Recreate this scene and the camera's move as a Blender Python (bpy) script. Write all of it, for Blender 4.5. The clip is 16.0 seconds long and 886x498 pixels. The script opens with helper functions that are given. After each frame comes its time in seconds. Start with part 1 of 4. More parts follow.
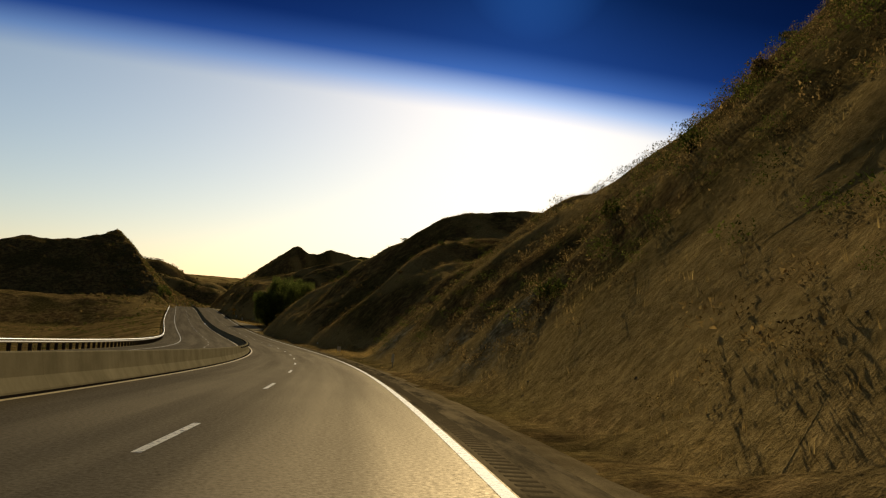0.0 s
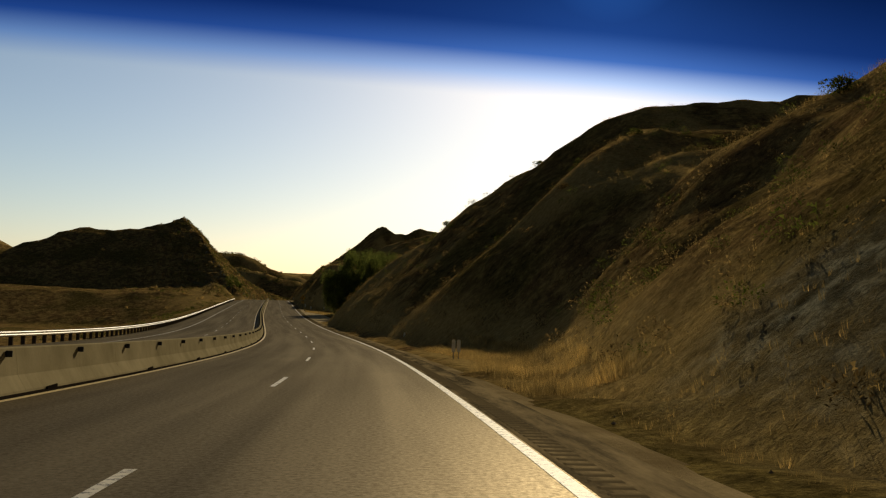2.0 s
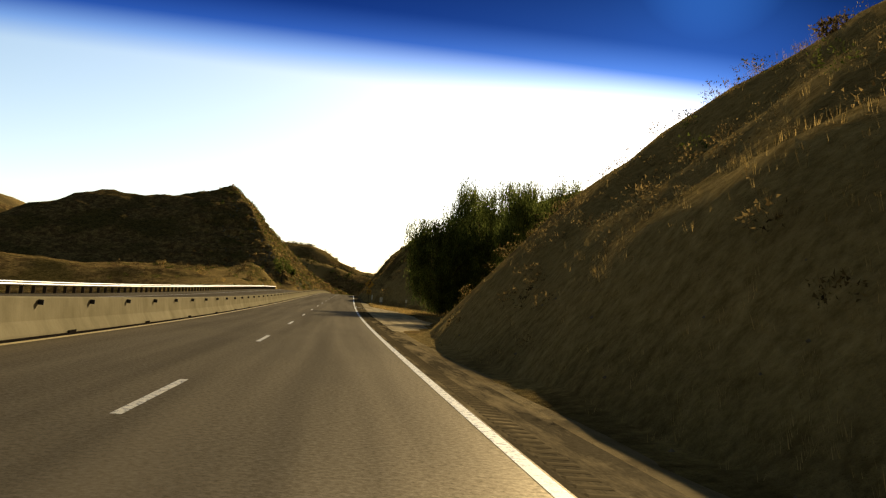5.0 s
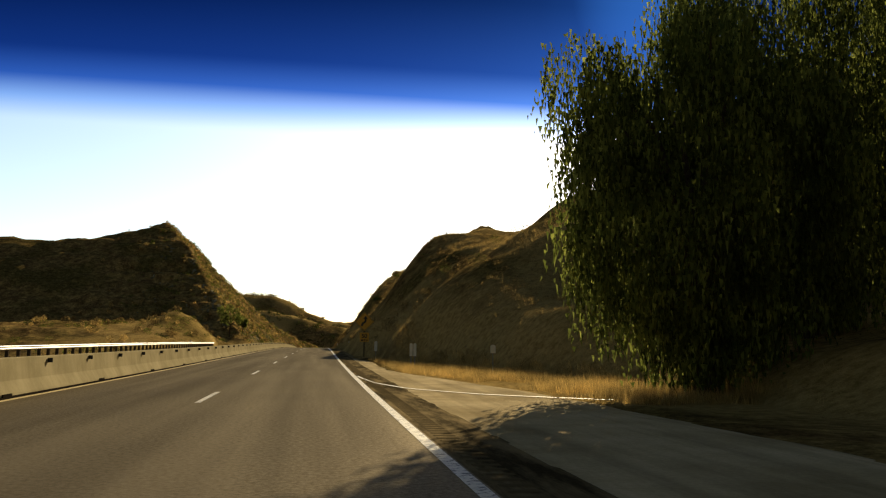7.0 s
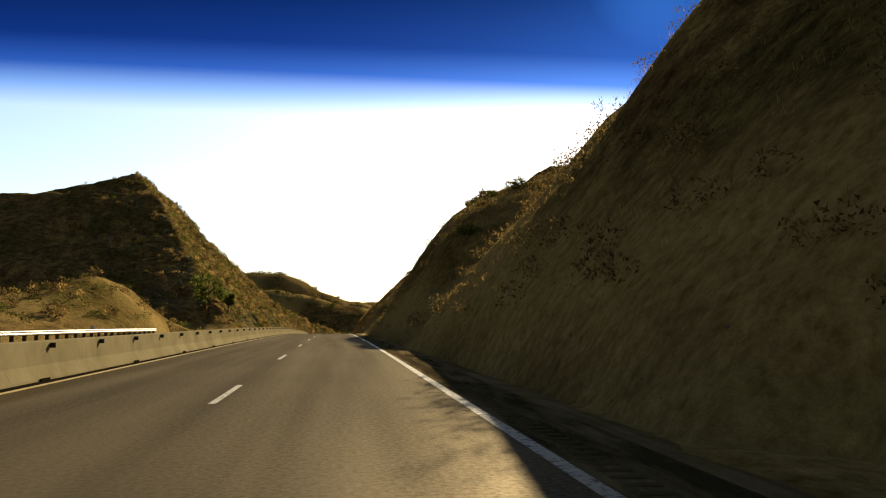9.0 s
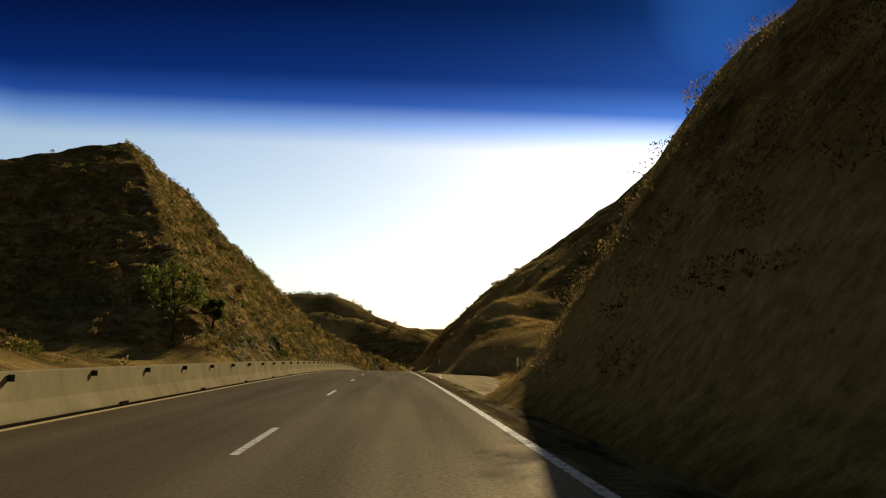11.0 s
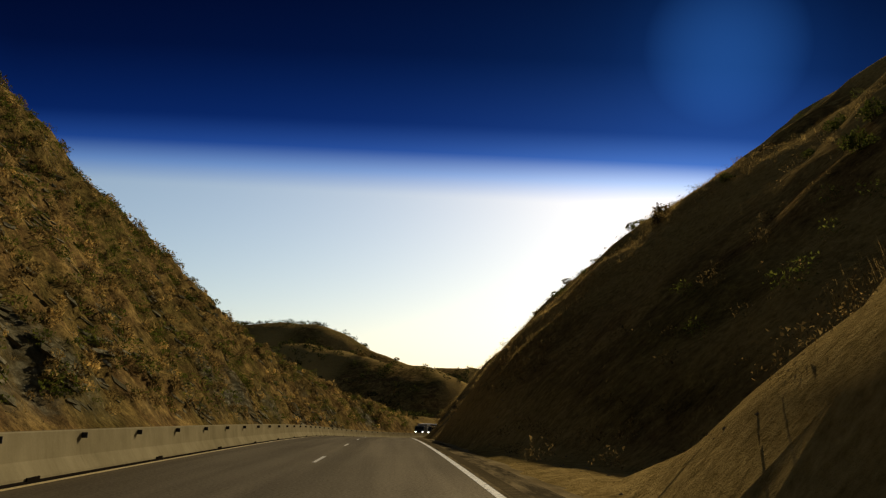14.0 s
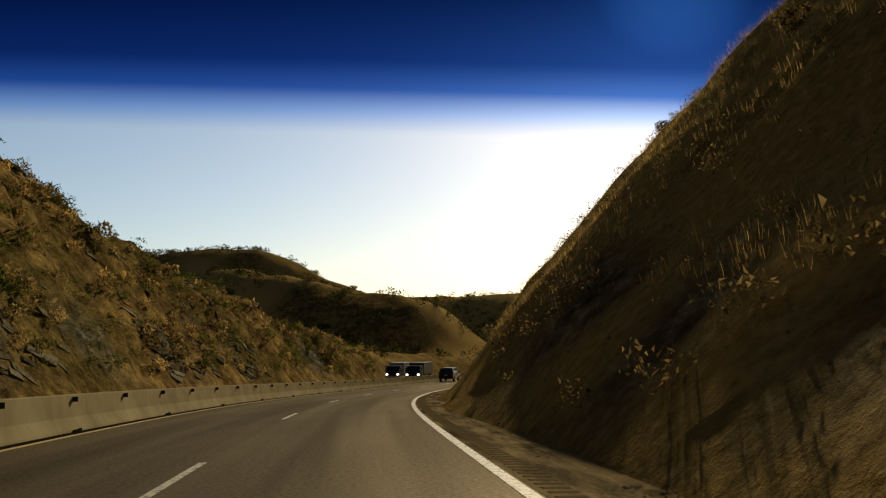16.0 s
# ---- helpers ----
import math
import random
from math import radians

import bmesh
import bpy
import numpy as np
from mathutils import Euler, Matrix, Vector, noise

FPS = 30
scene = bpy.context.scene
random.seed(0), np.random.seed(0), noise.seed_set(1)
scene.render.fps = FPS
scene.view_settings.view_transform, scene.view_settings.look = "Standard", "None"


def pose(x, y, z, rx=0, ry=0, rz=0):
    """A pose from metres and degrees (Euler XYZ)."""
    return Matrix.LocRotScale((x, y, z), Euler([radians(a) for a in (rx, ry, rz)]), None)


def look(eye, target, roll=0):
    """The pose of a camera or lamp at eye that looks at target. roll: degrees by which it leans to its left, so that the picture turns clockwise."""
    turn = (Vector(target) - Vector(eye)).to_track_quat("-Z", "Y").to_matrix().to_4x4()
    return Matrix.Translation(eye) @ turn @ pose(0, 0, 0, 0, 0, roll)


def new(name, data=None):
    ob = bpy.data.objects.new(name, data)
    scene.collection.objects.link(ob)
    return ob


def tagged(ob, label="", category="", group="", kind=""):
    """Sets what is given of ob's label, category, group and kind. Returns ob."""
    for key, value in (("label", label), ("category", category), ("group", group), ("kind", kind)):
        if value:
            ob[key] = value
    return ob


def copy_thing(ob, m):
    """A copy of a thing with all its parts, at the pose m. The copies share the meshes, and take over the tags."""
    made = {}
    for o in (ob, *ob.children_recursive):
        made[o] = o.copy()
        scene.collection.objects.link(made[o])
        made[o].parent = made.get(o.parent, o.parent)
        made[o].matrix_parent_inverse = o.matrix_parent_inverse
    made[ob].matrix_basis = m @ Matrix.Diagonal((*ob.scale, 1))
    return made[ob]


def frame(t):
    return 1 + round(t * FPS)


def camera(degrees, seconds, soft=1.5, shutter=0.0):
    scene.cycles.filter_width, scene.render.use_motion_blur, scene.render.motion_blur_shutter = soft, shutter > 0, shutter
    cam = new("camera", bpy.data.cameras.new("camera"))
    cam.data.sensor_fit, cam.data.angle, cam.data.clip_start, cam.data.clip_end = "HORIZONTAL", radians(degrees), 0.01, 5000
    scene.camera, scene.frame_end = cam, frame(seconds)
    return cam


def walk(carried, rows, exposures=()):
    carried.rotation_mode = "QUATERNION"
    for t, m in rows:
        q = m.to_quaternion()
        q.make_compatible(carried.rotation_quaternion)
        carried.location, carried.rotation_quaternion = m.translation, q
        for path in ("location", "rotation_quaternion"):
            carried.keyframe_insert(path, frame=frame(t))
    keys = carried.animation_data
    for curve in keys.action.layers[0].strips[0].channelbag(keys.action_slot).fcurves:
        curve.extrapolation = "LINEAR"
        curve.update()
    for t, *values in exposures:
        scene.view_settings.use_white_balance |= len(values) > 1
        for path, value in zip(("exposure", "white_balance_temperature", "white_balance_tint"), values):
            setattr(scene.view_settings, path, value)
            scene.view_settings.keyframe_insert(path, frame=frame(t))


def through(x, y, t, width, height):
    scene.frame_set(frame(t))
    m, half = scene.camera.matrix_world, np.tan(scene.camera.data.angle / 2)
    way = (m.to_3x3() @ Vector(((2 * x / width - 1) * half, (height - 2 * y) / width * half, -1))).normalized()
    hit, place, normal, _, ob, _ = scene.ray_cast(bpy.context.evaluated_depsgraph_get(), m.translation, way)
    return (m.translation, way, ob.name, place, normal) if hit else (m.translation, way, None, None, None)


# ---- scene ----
cam = camera(54.98, 16.0, soft=1.2)
PATH = [
    (0, (-17.052, -224.704, 8.762), (-16.446, -222.803, 8.895), 3.66),
    (0.5, (-14.014, -209.621, 7.866), (-13.383, -207.727, 7.988), 4.71),
    (1, (-11.088, -194.189, 6.985), (-10.499, -192.281, 7.093), 6.45),
    (1.5, (-8.294, -178.051, 6.105), (-7.706, -176.143, 6.215), 6.54),
    (2, (-5.701, -161.657, 5.258), (-5.294, -159.702, 5.361), 1.49),
    (2.5, (-3.608, -145.214, 4.463), (-3.271, -143.248, 4.619), 2.49),
    (3, (-2.121, -128.776, 3.730), (-1.785, -126.811, 3.895), 4.86),
    (3.5, (-0.978, -112.432, 3.078), (-0.669, -110.460, 3.205), 4.12),
    (4, (-0.192, -96.171, 2.523), (0.085, -94.194, 2.644), 3.04),
    (4.5, (0.257, -80.095, 2.075), (0.475, -78.110, 2.179), 5.43),
    (7, (0.254, -0.085, 1.196), (0.554, 1.879, 1.423), 0.70),
    (7.5, (0.041, 15.903, 1.221), (0.373, 17.864, 1.431), 1.62),
    (8, (0.182, 31.802, 1.285), (0.505, 33.763, 1.506), 0.81),
    (8.5, (0.174, 47.556, 1.375), (0.506, 49.520, 1.562), 0.09),
    (9, (0.262, 63.187, 1.478), (0.534, 65.161, 1.660), -0.13),
    (9.5, (0.496, 78.632, 1.585), (0.658, 80.611, 1.826), -0.03),
    (12, (1.376, 154.874, 1.845), (1.513, 156.852, 2.105), 1.33),
    (12.5, (1.688, 170.000, 1.803), (1.822, 171.975, 2.084), 1.43),
    (13, (1.891, 184.847, 1.720), (2.029, 186.826, 1.968), 0.81),
    (13.5, (2.011, 199.481, 1.594), (2.129, 201.465, 1.811), 2.05),
    (14, (2.179, 214.345, 1.417), (2.310, 216.309, 1.773), 1.24),
    (14.5, (2.303, 229.316, 1.186), (2.457, 231.292, 1.452), 0.52),
    (15, (2.426, 244.173, 0.902), (2.638, 246.140, 1.191), -0.08),
    (15.5, (2.620, 258.630, 0.568), (2.824, 260.605, 0.807), -0.78),
    (16, (2.846, 272.562, 0.184), (3.086, 274.536, 0.396), -0.85),
]
EXPOSURES = [(0, -0.2, 6300, 5), (2.5, 0.0, 6300, 5), (3.5, 0.5, 6400, 5), (4.5, 0.75, 6500, 5), (7, 1.0, 6500, 5), (8.5, 1.15, 6500, 5), (9.5, 0.9, 6450, 5),
             (12, 0.25, 6400, 5), (13, 0.2, 6400, 5), (14, 0.05, 6350, 5), (15, 0.1, 6350, 5), (16, 0.1, 6400, 5)]
walk(cam, [(t, look(eye, target, roll)) for t, eye, target, roll in PATH], EXPOSURES)

# ---- world and sun ----
SUN_AZ, SUN_EL = radians(23.0), radians(22.8)
SUN_STRENGTH, SKY_STRENGTH = 3.3, 0.092
world = bpy.data.worlds.new("sky")
scene.world = world
world.use_nodes = True
wn, wl = world.node_tree.nodes, world.node_tree.links
sky = wn.new("ShaderNodeTexSky")
sky.sky_type, sky.sun_disc = "NISHITA", False
sky.sun_elevation, sky.sun_rotation = SUN_EL, SUN_AZ
sky.air_density, sky.dust_density, sky.ozone_density = 1.0, 0.5, 1.6
# the windscreen's dark blue tint band is put into the sky's upper colour
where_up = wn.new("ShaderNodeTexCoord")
screen_tint = wn.new("ShaderNodeValToRGB")
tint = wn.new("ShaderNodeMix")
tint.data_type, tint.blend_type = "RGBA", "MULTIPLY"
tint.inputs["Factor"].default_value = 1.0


def sky_math(how, a, b):
    node = wn.new("ShaderNodeMath")
    node.operation = how
    for k, value in enumerate((a, b)):
        if isinstance(value, (int, float)):
            node.inputs[k].default_value = value
        else:
            wl.new(value, node.inputs[k])
    return node.outputs[0]


def sky_dot(way):
    node = wn.new("ShaderNodeVectorMath")
    node.operation = "DOT_PRODUCT"
    wl.new(where_up.outputs["Generated"], node.inputs[0])
    node.inputs[1].default_value = way
    return node.outputs["Value"]


# the tint band's lower edge is a straight, slightly leaning line ahead
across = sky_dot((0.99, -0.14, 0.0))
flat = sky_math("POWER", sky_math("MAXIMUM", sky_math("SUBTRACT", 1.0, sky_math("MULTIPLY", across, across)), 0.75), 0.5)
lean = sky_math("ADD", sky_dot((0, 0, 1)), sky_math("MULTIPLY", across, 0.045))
wl.new(sky_math("DIVIDE", lean, flat), screen_tint.inputs["Fac"])
stops = screen_tint.color_ramp.elements
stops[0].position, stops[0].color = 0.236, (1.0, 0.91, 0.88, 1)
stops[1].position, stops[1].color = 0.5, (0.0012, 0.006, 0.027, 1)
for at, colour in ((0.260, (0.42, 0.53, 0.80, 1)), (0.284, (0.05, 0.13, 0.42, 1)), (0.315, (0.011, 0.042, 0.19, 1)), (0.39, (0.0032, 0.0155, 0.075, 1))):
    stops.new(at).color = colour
# the bright ring of sky round the sun
SUN_WAY = (math.sin(SUN_AZ) * math.cos(SUN_EL), math.cos(SUN_AZ) * math.cos(SUN_EL), math.sin(SUN_EL))
aureole = wn.new("ShaderNodeValToRGB")
rings = aureole.color_ramp.elements
rings[0].position, rings[0].color = 0.982, (0, 0, 0, 1)
rings[1].position, rings[1].color = 1.0, (0.009, 0.042, 0.15, 1)
rings.new(0.9935).color = (0.0001, 0.0012, 0.007, 1)
rings.new(0.9985).color = (0.0009, 0.006, 0.028, 1)
aureole.color_ramp.interpolation = "B_SPLINE"
wl.new(sky_dot(SUN_WAY), aureole.inputs["Fac"])
glow = wn.new("ShaderNodeMix")
glow.data_type, glow.blend_type = "RGBA", "ADD"
glow.inputs["Factor"].default_value = 1.0
wl.new(screen_tint.outputs["Color"], glow.inputs["A"])
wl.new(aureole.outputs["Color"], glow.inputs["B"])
# overhead and behind, out of view, an even tint sets the fill light
ahead = sky_math("MULTIPLY", sky_math("ADD", sky_dot((0.14, 0.99, 0.0)), 0.1), 2.5)
below = sky_math("MULTIPLY", sky_math("SUBTRACT", 0.64, sky_dot((0, 0, 1))), 8.0)
share = sky_math("MULTIPLY", sky_math("MINIMUM", sky_math("MAXIMUM", ahead, 0.0), 1.0), sky_math("MINIMUM", sky_math("MAXIMUM", below, 0.0), 1.0))
open_sky = wn.new("ShaderNodeMix")
open_sky.data_type = "RGBA"
open_sky.inputs["A"].default_value = (0.30, 0.245, 0.19, 1)
wl.new(share, open_sky.inputs["Factor"])
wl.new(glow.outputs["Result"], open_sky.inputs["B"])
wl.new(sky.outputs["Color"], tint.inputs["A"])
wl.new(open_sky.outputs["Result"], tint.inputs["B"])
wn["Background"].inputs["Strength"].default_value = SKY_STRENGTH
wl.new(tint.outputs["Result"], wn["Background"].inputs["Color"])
sun = new("sun", bpy.data.lights.new("sun", "SUN"))
sun.data.energy, sun.data.angle, sun.data.color = SUN_STRENGTH, radians(0.5), (1.0, 0.8, 0.52)
sun.matrix_world = look((0, 0, 0), (-math.sin(SUN_AZ) * math.cos(SUN_EL), -math.cos(SUN_AZ) * math.cos(SUN_EL), -math.sin(SUN_EL)))

# ---- the road's line: station s along it, u metres to the right of the lane's middle ----
KNOTS = [(-400, .51, 1.33), (-250, .51, 1.33), (-200, 1.41, 1.41), (-150, 1.42, 1.93), (-100, 1.86, 3.92), (-60, .23, 3.77), (0, -.31, 2.02),
         (100, .07, -.89), (200, -.08, -2.24), (240, .12, -2.56), (265, .09, -3.28), (285, -1.14, -5.12), (305, -4.29, -2.11),
         (325, -3.78, 1.52), (345, -3.22, 3.44), (370, -3.2, 3.66), (400, -3.21, 3.65), (430, -3.2, 1.5), (470, -3, 0), (560, -2, 0), (700, 0, 0)]
STATION = np.arange(-380.0, 1000.0, 1.0)
ZERO = 380


def road_line():
    k = np.array(KNOTS)
    turn = np.cumsum(np.interp(STATION, k[:, 0], k[:, 1]) * 1e-3)
    grade = np.cumsum(np.interp(STATION, k[:, 0], k[:, 2]) * 1e-4)
    turn, grade = turn - turn[ZERO], grade - grade[ZERO]
    x, y, z = np.cumsum(-np.sin(turn)), np.cumsum(np.cos(turn)), np.cumsum(grade)
    return turn, x - x[ZERO], y - y[ZERO], z - z[ZERO]


LINE_TURN, LINE_X, LINE_Y, LINE_Z = road_line()


def on_road(s, u, up=0.0):
    """World places at station s, u to the right and up above the road."""
    s, u = np.asarray(s, float), np.asarray(u, float)
    a = np.interp(s, STATION, LINE_TURN)
    return np.stack([np.interp(s, STATION, LINE_X) + u * np.cos(a), np.interp(s, STATION, LINE_Y) + u * np.sin(a),
                     np.interp(s, STATION, LINE_Z) + up + 0 * u], -1)


def road_pose(s, u, up=0.0, turn=0.0):
    """The pose of a thing at station s that faces along the road, turned by so many degrees."""
    x, y, z = on_road(s, u, up)
    return pose(x, y, z, 0, 0, math.degrees(float(np.interp(s, STATION, LINE_TURN))) + turn)


def station_of(x, y):
    """Station and offset of world places."""
    s = np.clip(y.copy(), -380, 600)
    for _ in range(14):
        a = np.interp(s, STATION, LINE_TURN)
        dx, dy = x - np.interp(s, STATION, LINE_X), y - np.interp(s, STATION, LINE_Y)
        s = np.clip(s + 0.7 * (-dx * np.sin(a) + dy * np.cos(a)), -380, 900)
    a = np.interp(s, STATION, LINE_TURN)
    dx, dy = x - np.interp(s, STATION, LINE_X), y - np.interp(s, STATION, LINE_Y)
    return s, dx * np.cos(a) + dy * np.sin(a)

# ---- materials ----
def material(name, rough=0.9, metal=0.0):
    m = bpy.data.materials.new(name)
    m.use_nodes = True
    b = m.node_tree.nodes["Principled BSDF"]
    b.inputs["Roughness"].default_value, b.inputs["Metallic"].default_value = rough, metal
    if rough >= 0.85:
        b.inputs["Specular IOR Level"].default_value = 0.0  # dust, earth and dry leaves have no sheen
    return m, m.node_tree.nodes, m.node_tree.links, b


def coords(n, l, scale=(1, 1, 1), kind="Object"):
    c, p = n.new("ShaderNodeTexCoord"), n.new("ShaderNodeMapping")
    p.inputs["Scale"].default_value = scale
    l.new(c.outputs[kind], p.inputs["Vector"])
    return p.outputs["Vector"]


def noise_of(n, l, vec, scale, detail=4.0, rough=0.6):
    t = n.new("ShaderNodeTexNoise")
    t.inputs["Scale"].default_value, t.inputs["Detail"].default_value, t.inputs["Roughness"].default_value = scale, detail, rough
    l.new(vec, t.inputs["Vector"])
    return t.outputs["Fac"]


def ramp(n, l, fac, *points):
    r = n.new("ShaderNodeValToRGB")
    e = r.color_ramp.elements
    e[0].position, e[0].color = points[0][0], (*points[0][1], 1)
    e[1].position, e[1].color = points[-1][0], (*points[-1][1], 1)
    for at, c in points[1:-1]:
        e.new(at).color = (*c, 1)
    l.new(fac, r.inputs["Fac"])
    return r.outputs["Color"]


def blend(n, l, fac, a, b, how="MIX"):
    x = n.new("ShaderNodeMix")
    x.data_type, x.blend_type = "RGBA", how
    for value, key in ((fac, "Factor"), (a, "A"), (b, "B")):
        if isinstance(value, (int, float)):
            x.inputs[key].default_value = value
        elif isinstance(value, tuple):
            x.inputs[key].default_value = (*value, 1)
        else:
            l.new(value, x.inputs[key])
    return x.outputs["Result"]


def bump(n, l, b, height, strength=0.4, distance=0.05):
    x = n.new("ShaderNodeBump")
    x.inputs["Strength"].default_value, x.inputs["Distance"].default_value = strength, distance
    l.new(height, x.inputs["Height"])
    l.new(x.outputs["Normal"], b.inputs["Normal"])


def simple(name, colour, rough=0.6, metal=0.0, vary=0.25, scale=8.0):
    """A painted or cast surface with faint blotches."""
    m, n, l, b = material(name, rough, metal)
    v = coords(n, l)
    f = noise_of(n, l, v, scale)
    dark = tuple(c * (1 - vary) for c in colour)
    l.new(ramp(n, l, f, (0.3, dark), (0.7, colour)), b.inputs["Base Color"])
    bump(n, l, b, f, 0.15, 0.01)
    return m


def hill_material():
    m, n, l, b = material("dry_hill", 0.95)
    v = coords(n, l)
    big, mid, fine = noise_of(n, l, v, 0.07), noise_of(n, l, v, 0.45, 5), noise_of(n, l, v, 3.2, 6, 0.7)
    pebble = noise_of(n, l, v, 11.0, 4, 0.75)
    soil = ramp(n, l, fine, (0.3, (0.098, 0.062, 0.025)), (0.7, (0.26, 0.170, 0.071)))
    grass = ramp(n, l, fine, (0.3, (0.22, 0.152, 0.052)), (0.7, (0.56, 0.395, 0.15)))
    scrub = ramp(n, l, fine, (0.3, (0.050, 0.043, 0.013)), (0.7, (0.18, 0.150, 0.047)))
    c = blend(n, l, ramp(n, l, mid, (0.42, (0, 0, 0)), (0.6, (0.85, 0.85, 0.85))), soil, grass)
    c = blend(n, l, ramp(n, l, big, (0.45, (0, 0, 0)), (0.6, (0.75, 0.75, 0.75))), c, scrub)
    c = blend(n, l, 0.8, c, ramp(n, l, noise_of(n, l, v, 1.1, 4, 0.7), (0.36, (0.4, 0.4, 0.42)), (0.62, (1.35, 1.3, 1.2))), "MULTIPLY")
    c = blend(n, l, 0.7, c, ramp(n, l, pebble, (0.36, (0.35, 0.35, 0.35)), (0.6, (1.1, 1.1, 1.1))), "MULTIPLY")
    gold = n.new("ShaderNodeAttribute"); gold.attribute_name = "gold"
    rock = n.new("ShaderNodeAttribute"); rock.attribute_name = "rock"
    c = blend(n, l, gold.outputs["Fac"], c, grass)
    stone = ramp(n, l, noise_of(n, l, coords(n, l, (1, 1, 2.2)), 1.1, 8, 0.7), (0.34, (0.022, 0.021, 0.013)), (0.5, (0.10, 0.096, 0.066)), (0.66, (0.30, 0.285, 0.20)))
    c = blend(n, l, rock.outputs["Fac"], c, stone)
    l.new(c, b.inputs["Base Color"])
    bump(n, l, b, blend(n, l, 0.35, fine, pebble), 0.8, 0.22)
    return m


def asphalt_material(name, tone, low, high, gloss, dust=0.0):
    """Tarmac: lengthwise wear, blotches, coarse chippings and, on the shoulder, drifts of dust."""
    m, n, l, b = material(name, 0.5)
    v, grain = coords(n, l, (1, 0.03, 1), "UV"), coords(n, l, (1, 1, 1), "UV")
    streak = noise_of(n, l, v, 0.9, 2)
    patch, fine, chip = noise_of(n, l, grain, 0.22, 5), noise_of(n, l, grain, 38, 3, 0.8), noise_of(n, l, grain, 16, 4, 0.8)
    c = ramp(n, l, streak, (0.35, tuple(0.7 * q for q in tone)), (0.65, tone))
    c = blend(n, l, 0.6, c, ramp(n, l, patch, (0.3, (0.5, 0.5, 0.5)), (0.7, (1, 1, 1))), "MULTIPLY")
    c = blend(n, l, 0.5, c, ramp(n, l, fine, (0.35, (0.35, 0.35, 0.35)), (0.65, (1.2, 1.2, 1.2))), "MULTIPLY")
    c = blend(n, l, 0.4, c, ramp(n, l, chip, (0.36, (0.3, 0.3, 0.3)), (0.62, (1.25, 1.25, 1.25))), "MULTIPLY")
    if dust:
        drift = ramp(n, l, noise_of(n, l, coords(n, l, (1.6, 0.25, 1), "UV"), 1.1, 6, 0.7), (0.42, (0, 0, 0)), (0.62, (dust, dust, dust)))
        c = blend(n, l, drift, c, (0.30, 0.225, 0.115))
    l.new(c, b.inputs["Base Color"])
    r = blend(n, l, 0.3, ramp(n, l, streak, (0.3, (low, low, low)), (0.7, (high, high, high))), ramp(n, l, chip, (0.35, (0.9, 0.9, 0.9)), (0.65, (low, low, low))))
    l.new(r, b.inputs["Roughness"])
    b.inputs["Specular IOR Level"].default_value = 0.0
    # a broad gloss for the sun's glare, whose warmth is put into its colour
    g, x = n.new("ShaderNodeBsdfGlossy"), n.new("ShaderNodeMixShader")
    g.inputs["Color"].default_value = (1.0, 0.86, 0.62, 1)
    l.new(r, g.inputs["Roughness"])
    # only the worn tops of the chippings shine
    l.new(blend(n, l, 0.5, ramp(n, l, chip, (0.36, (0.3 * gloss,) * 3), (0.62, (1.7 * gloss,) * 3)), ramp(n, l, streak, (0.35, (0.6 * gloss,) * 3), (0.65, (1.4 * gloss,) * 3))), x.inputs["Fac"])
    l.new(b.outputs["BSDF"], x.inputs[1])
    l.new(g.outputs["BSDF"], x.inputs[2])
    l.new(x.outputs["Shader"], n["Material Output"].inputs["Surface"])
    bump(n, l, b, blend(n, l, 0.5, fine, chip), 0.35, 0.006)
    l.new(b.inputs["Normal"].links[0].from_socket, g.inputs["Normal"])
    return m


def paint_material(name, colour, worn=0.0):
    """Road paint, worn through to the asphalt in specks."""
    m, n, l, b = material(name, 0.6)
    v = coords(n, l, (1, 1, 1), "UV")
    wear = ramp(n, l, noise_of(n, l, v, 9, 6, 0.75), (0.36 + worn, (1, 1, 1)), (0.44 + worn, (0, 0, 0)))
    tone = ramp(n, l, noise_of(n, l, v, 1.5, 3), (0.3, tuple(c * 0.86 for c in colour)), (0.7, colour))
    l.new(blend(n, l, wear, tone, (0.06, 0.055, 0.05)), b.inputs["Base Color"])
    return m


def concrete_material():
    m, n, l, b = material("barrier_concrete", 0.85)
    v = coords(n, l, (1, 1, 1), "UV")
    a, f = noise_of(n, l, v, 0.8, 5), noise_of(n, l, v, 22, 4, 0.7)
    drips = noise_of(n, l, coords(n, l, (0.25, 3.0, 1), "UV"), 2.0, 4)
    c = ramp(n, l, a, (0.3, (0.24, 0.205, 0.12)), (0.7, (0.38, 0.325, 0.20)))
    c = blend(n, l, 0.13, c, ramp(n, l, drips, (0.35, (0.55, 0.53, 0.48)), (0.6, (1, 1, 1))), "MULTIPLY")
    c = blend(n, l, 0.3, c, ramp(n, l, f, (0.3, (0.6, 0.6, 0.6)), (0.7, (1, 1, 1))), "MULTIPLY")
    l.new(c, b.inputs["Base Color"])
    bump(n, l, b, f, 0.3, 0.01)
    return m


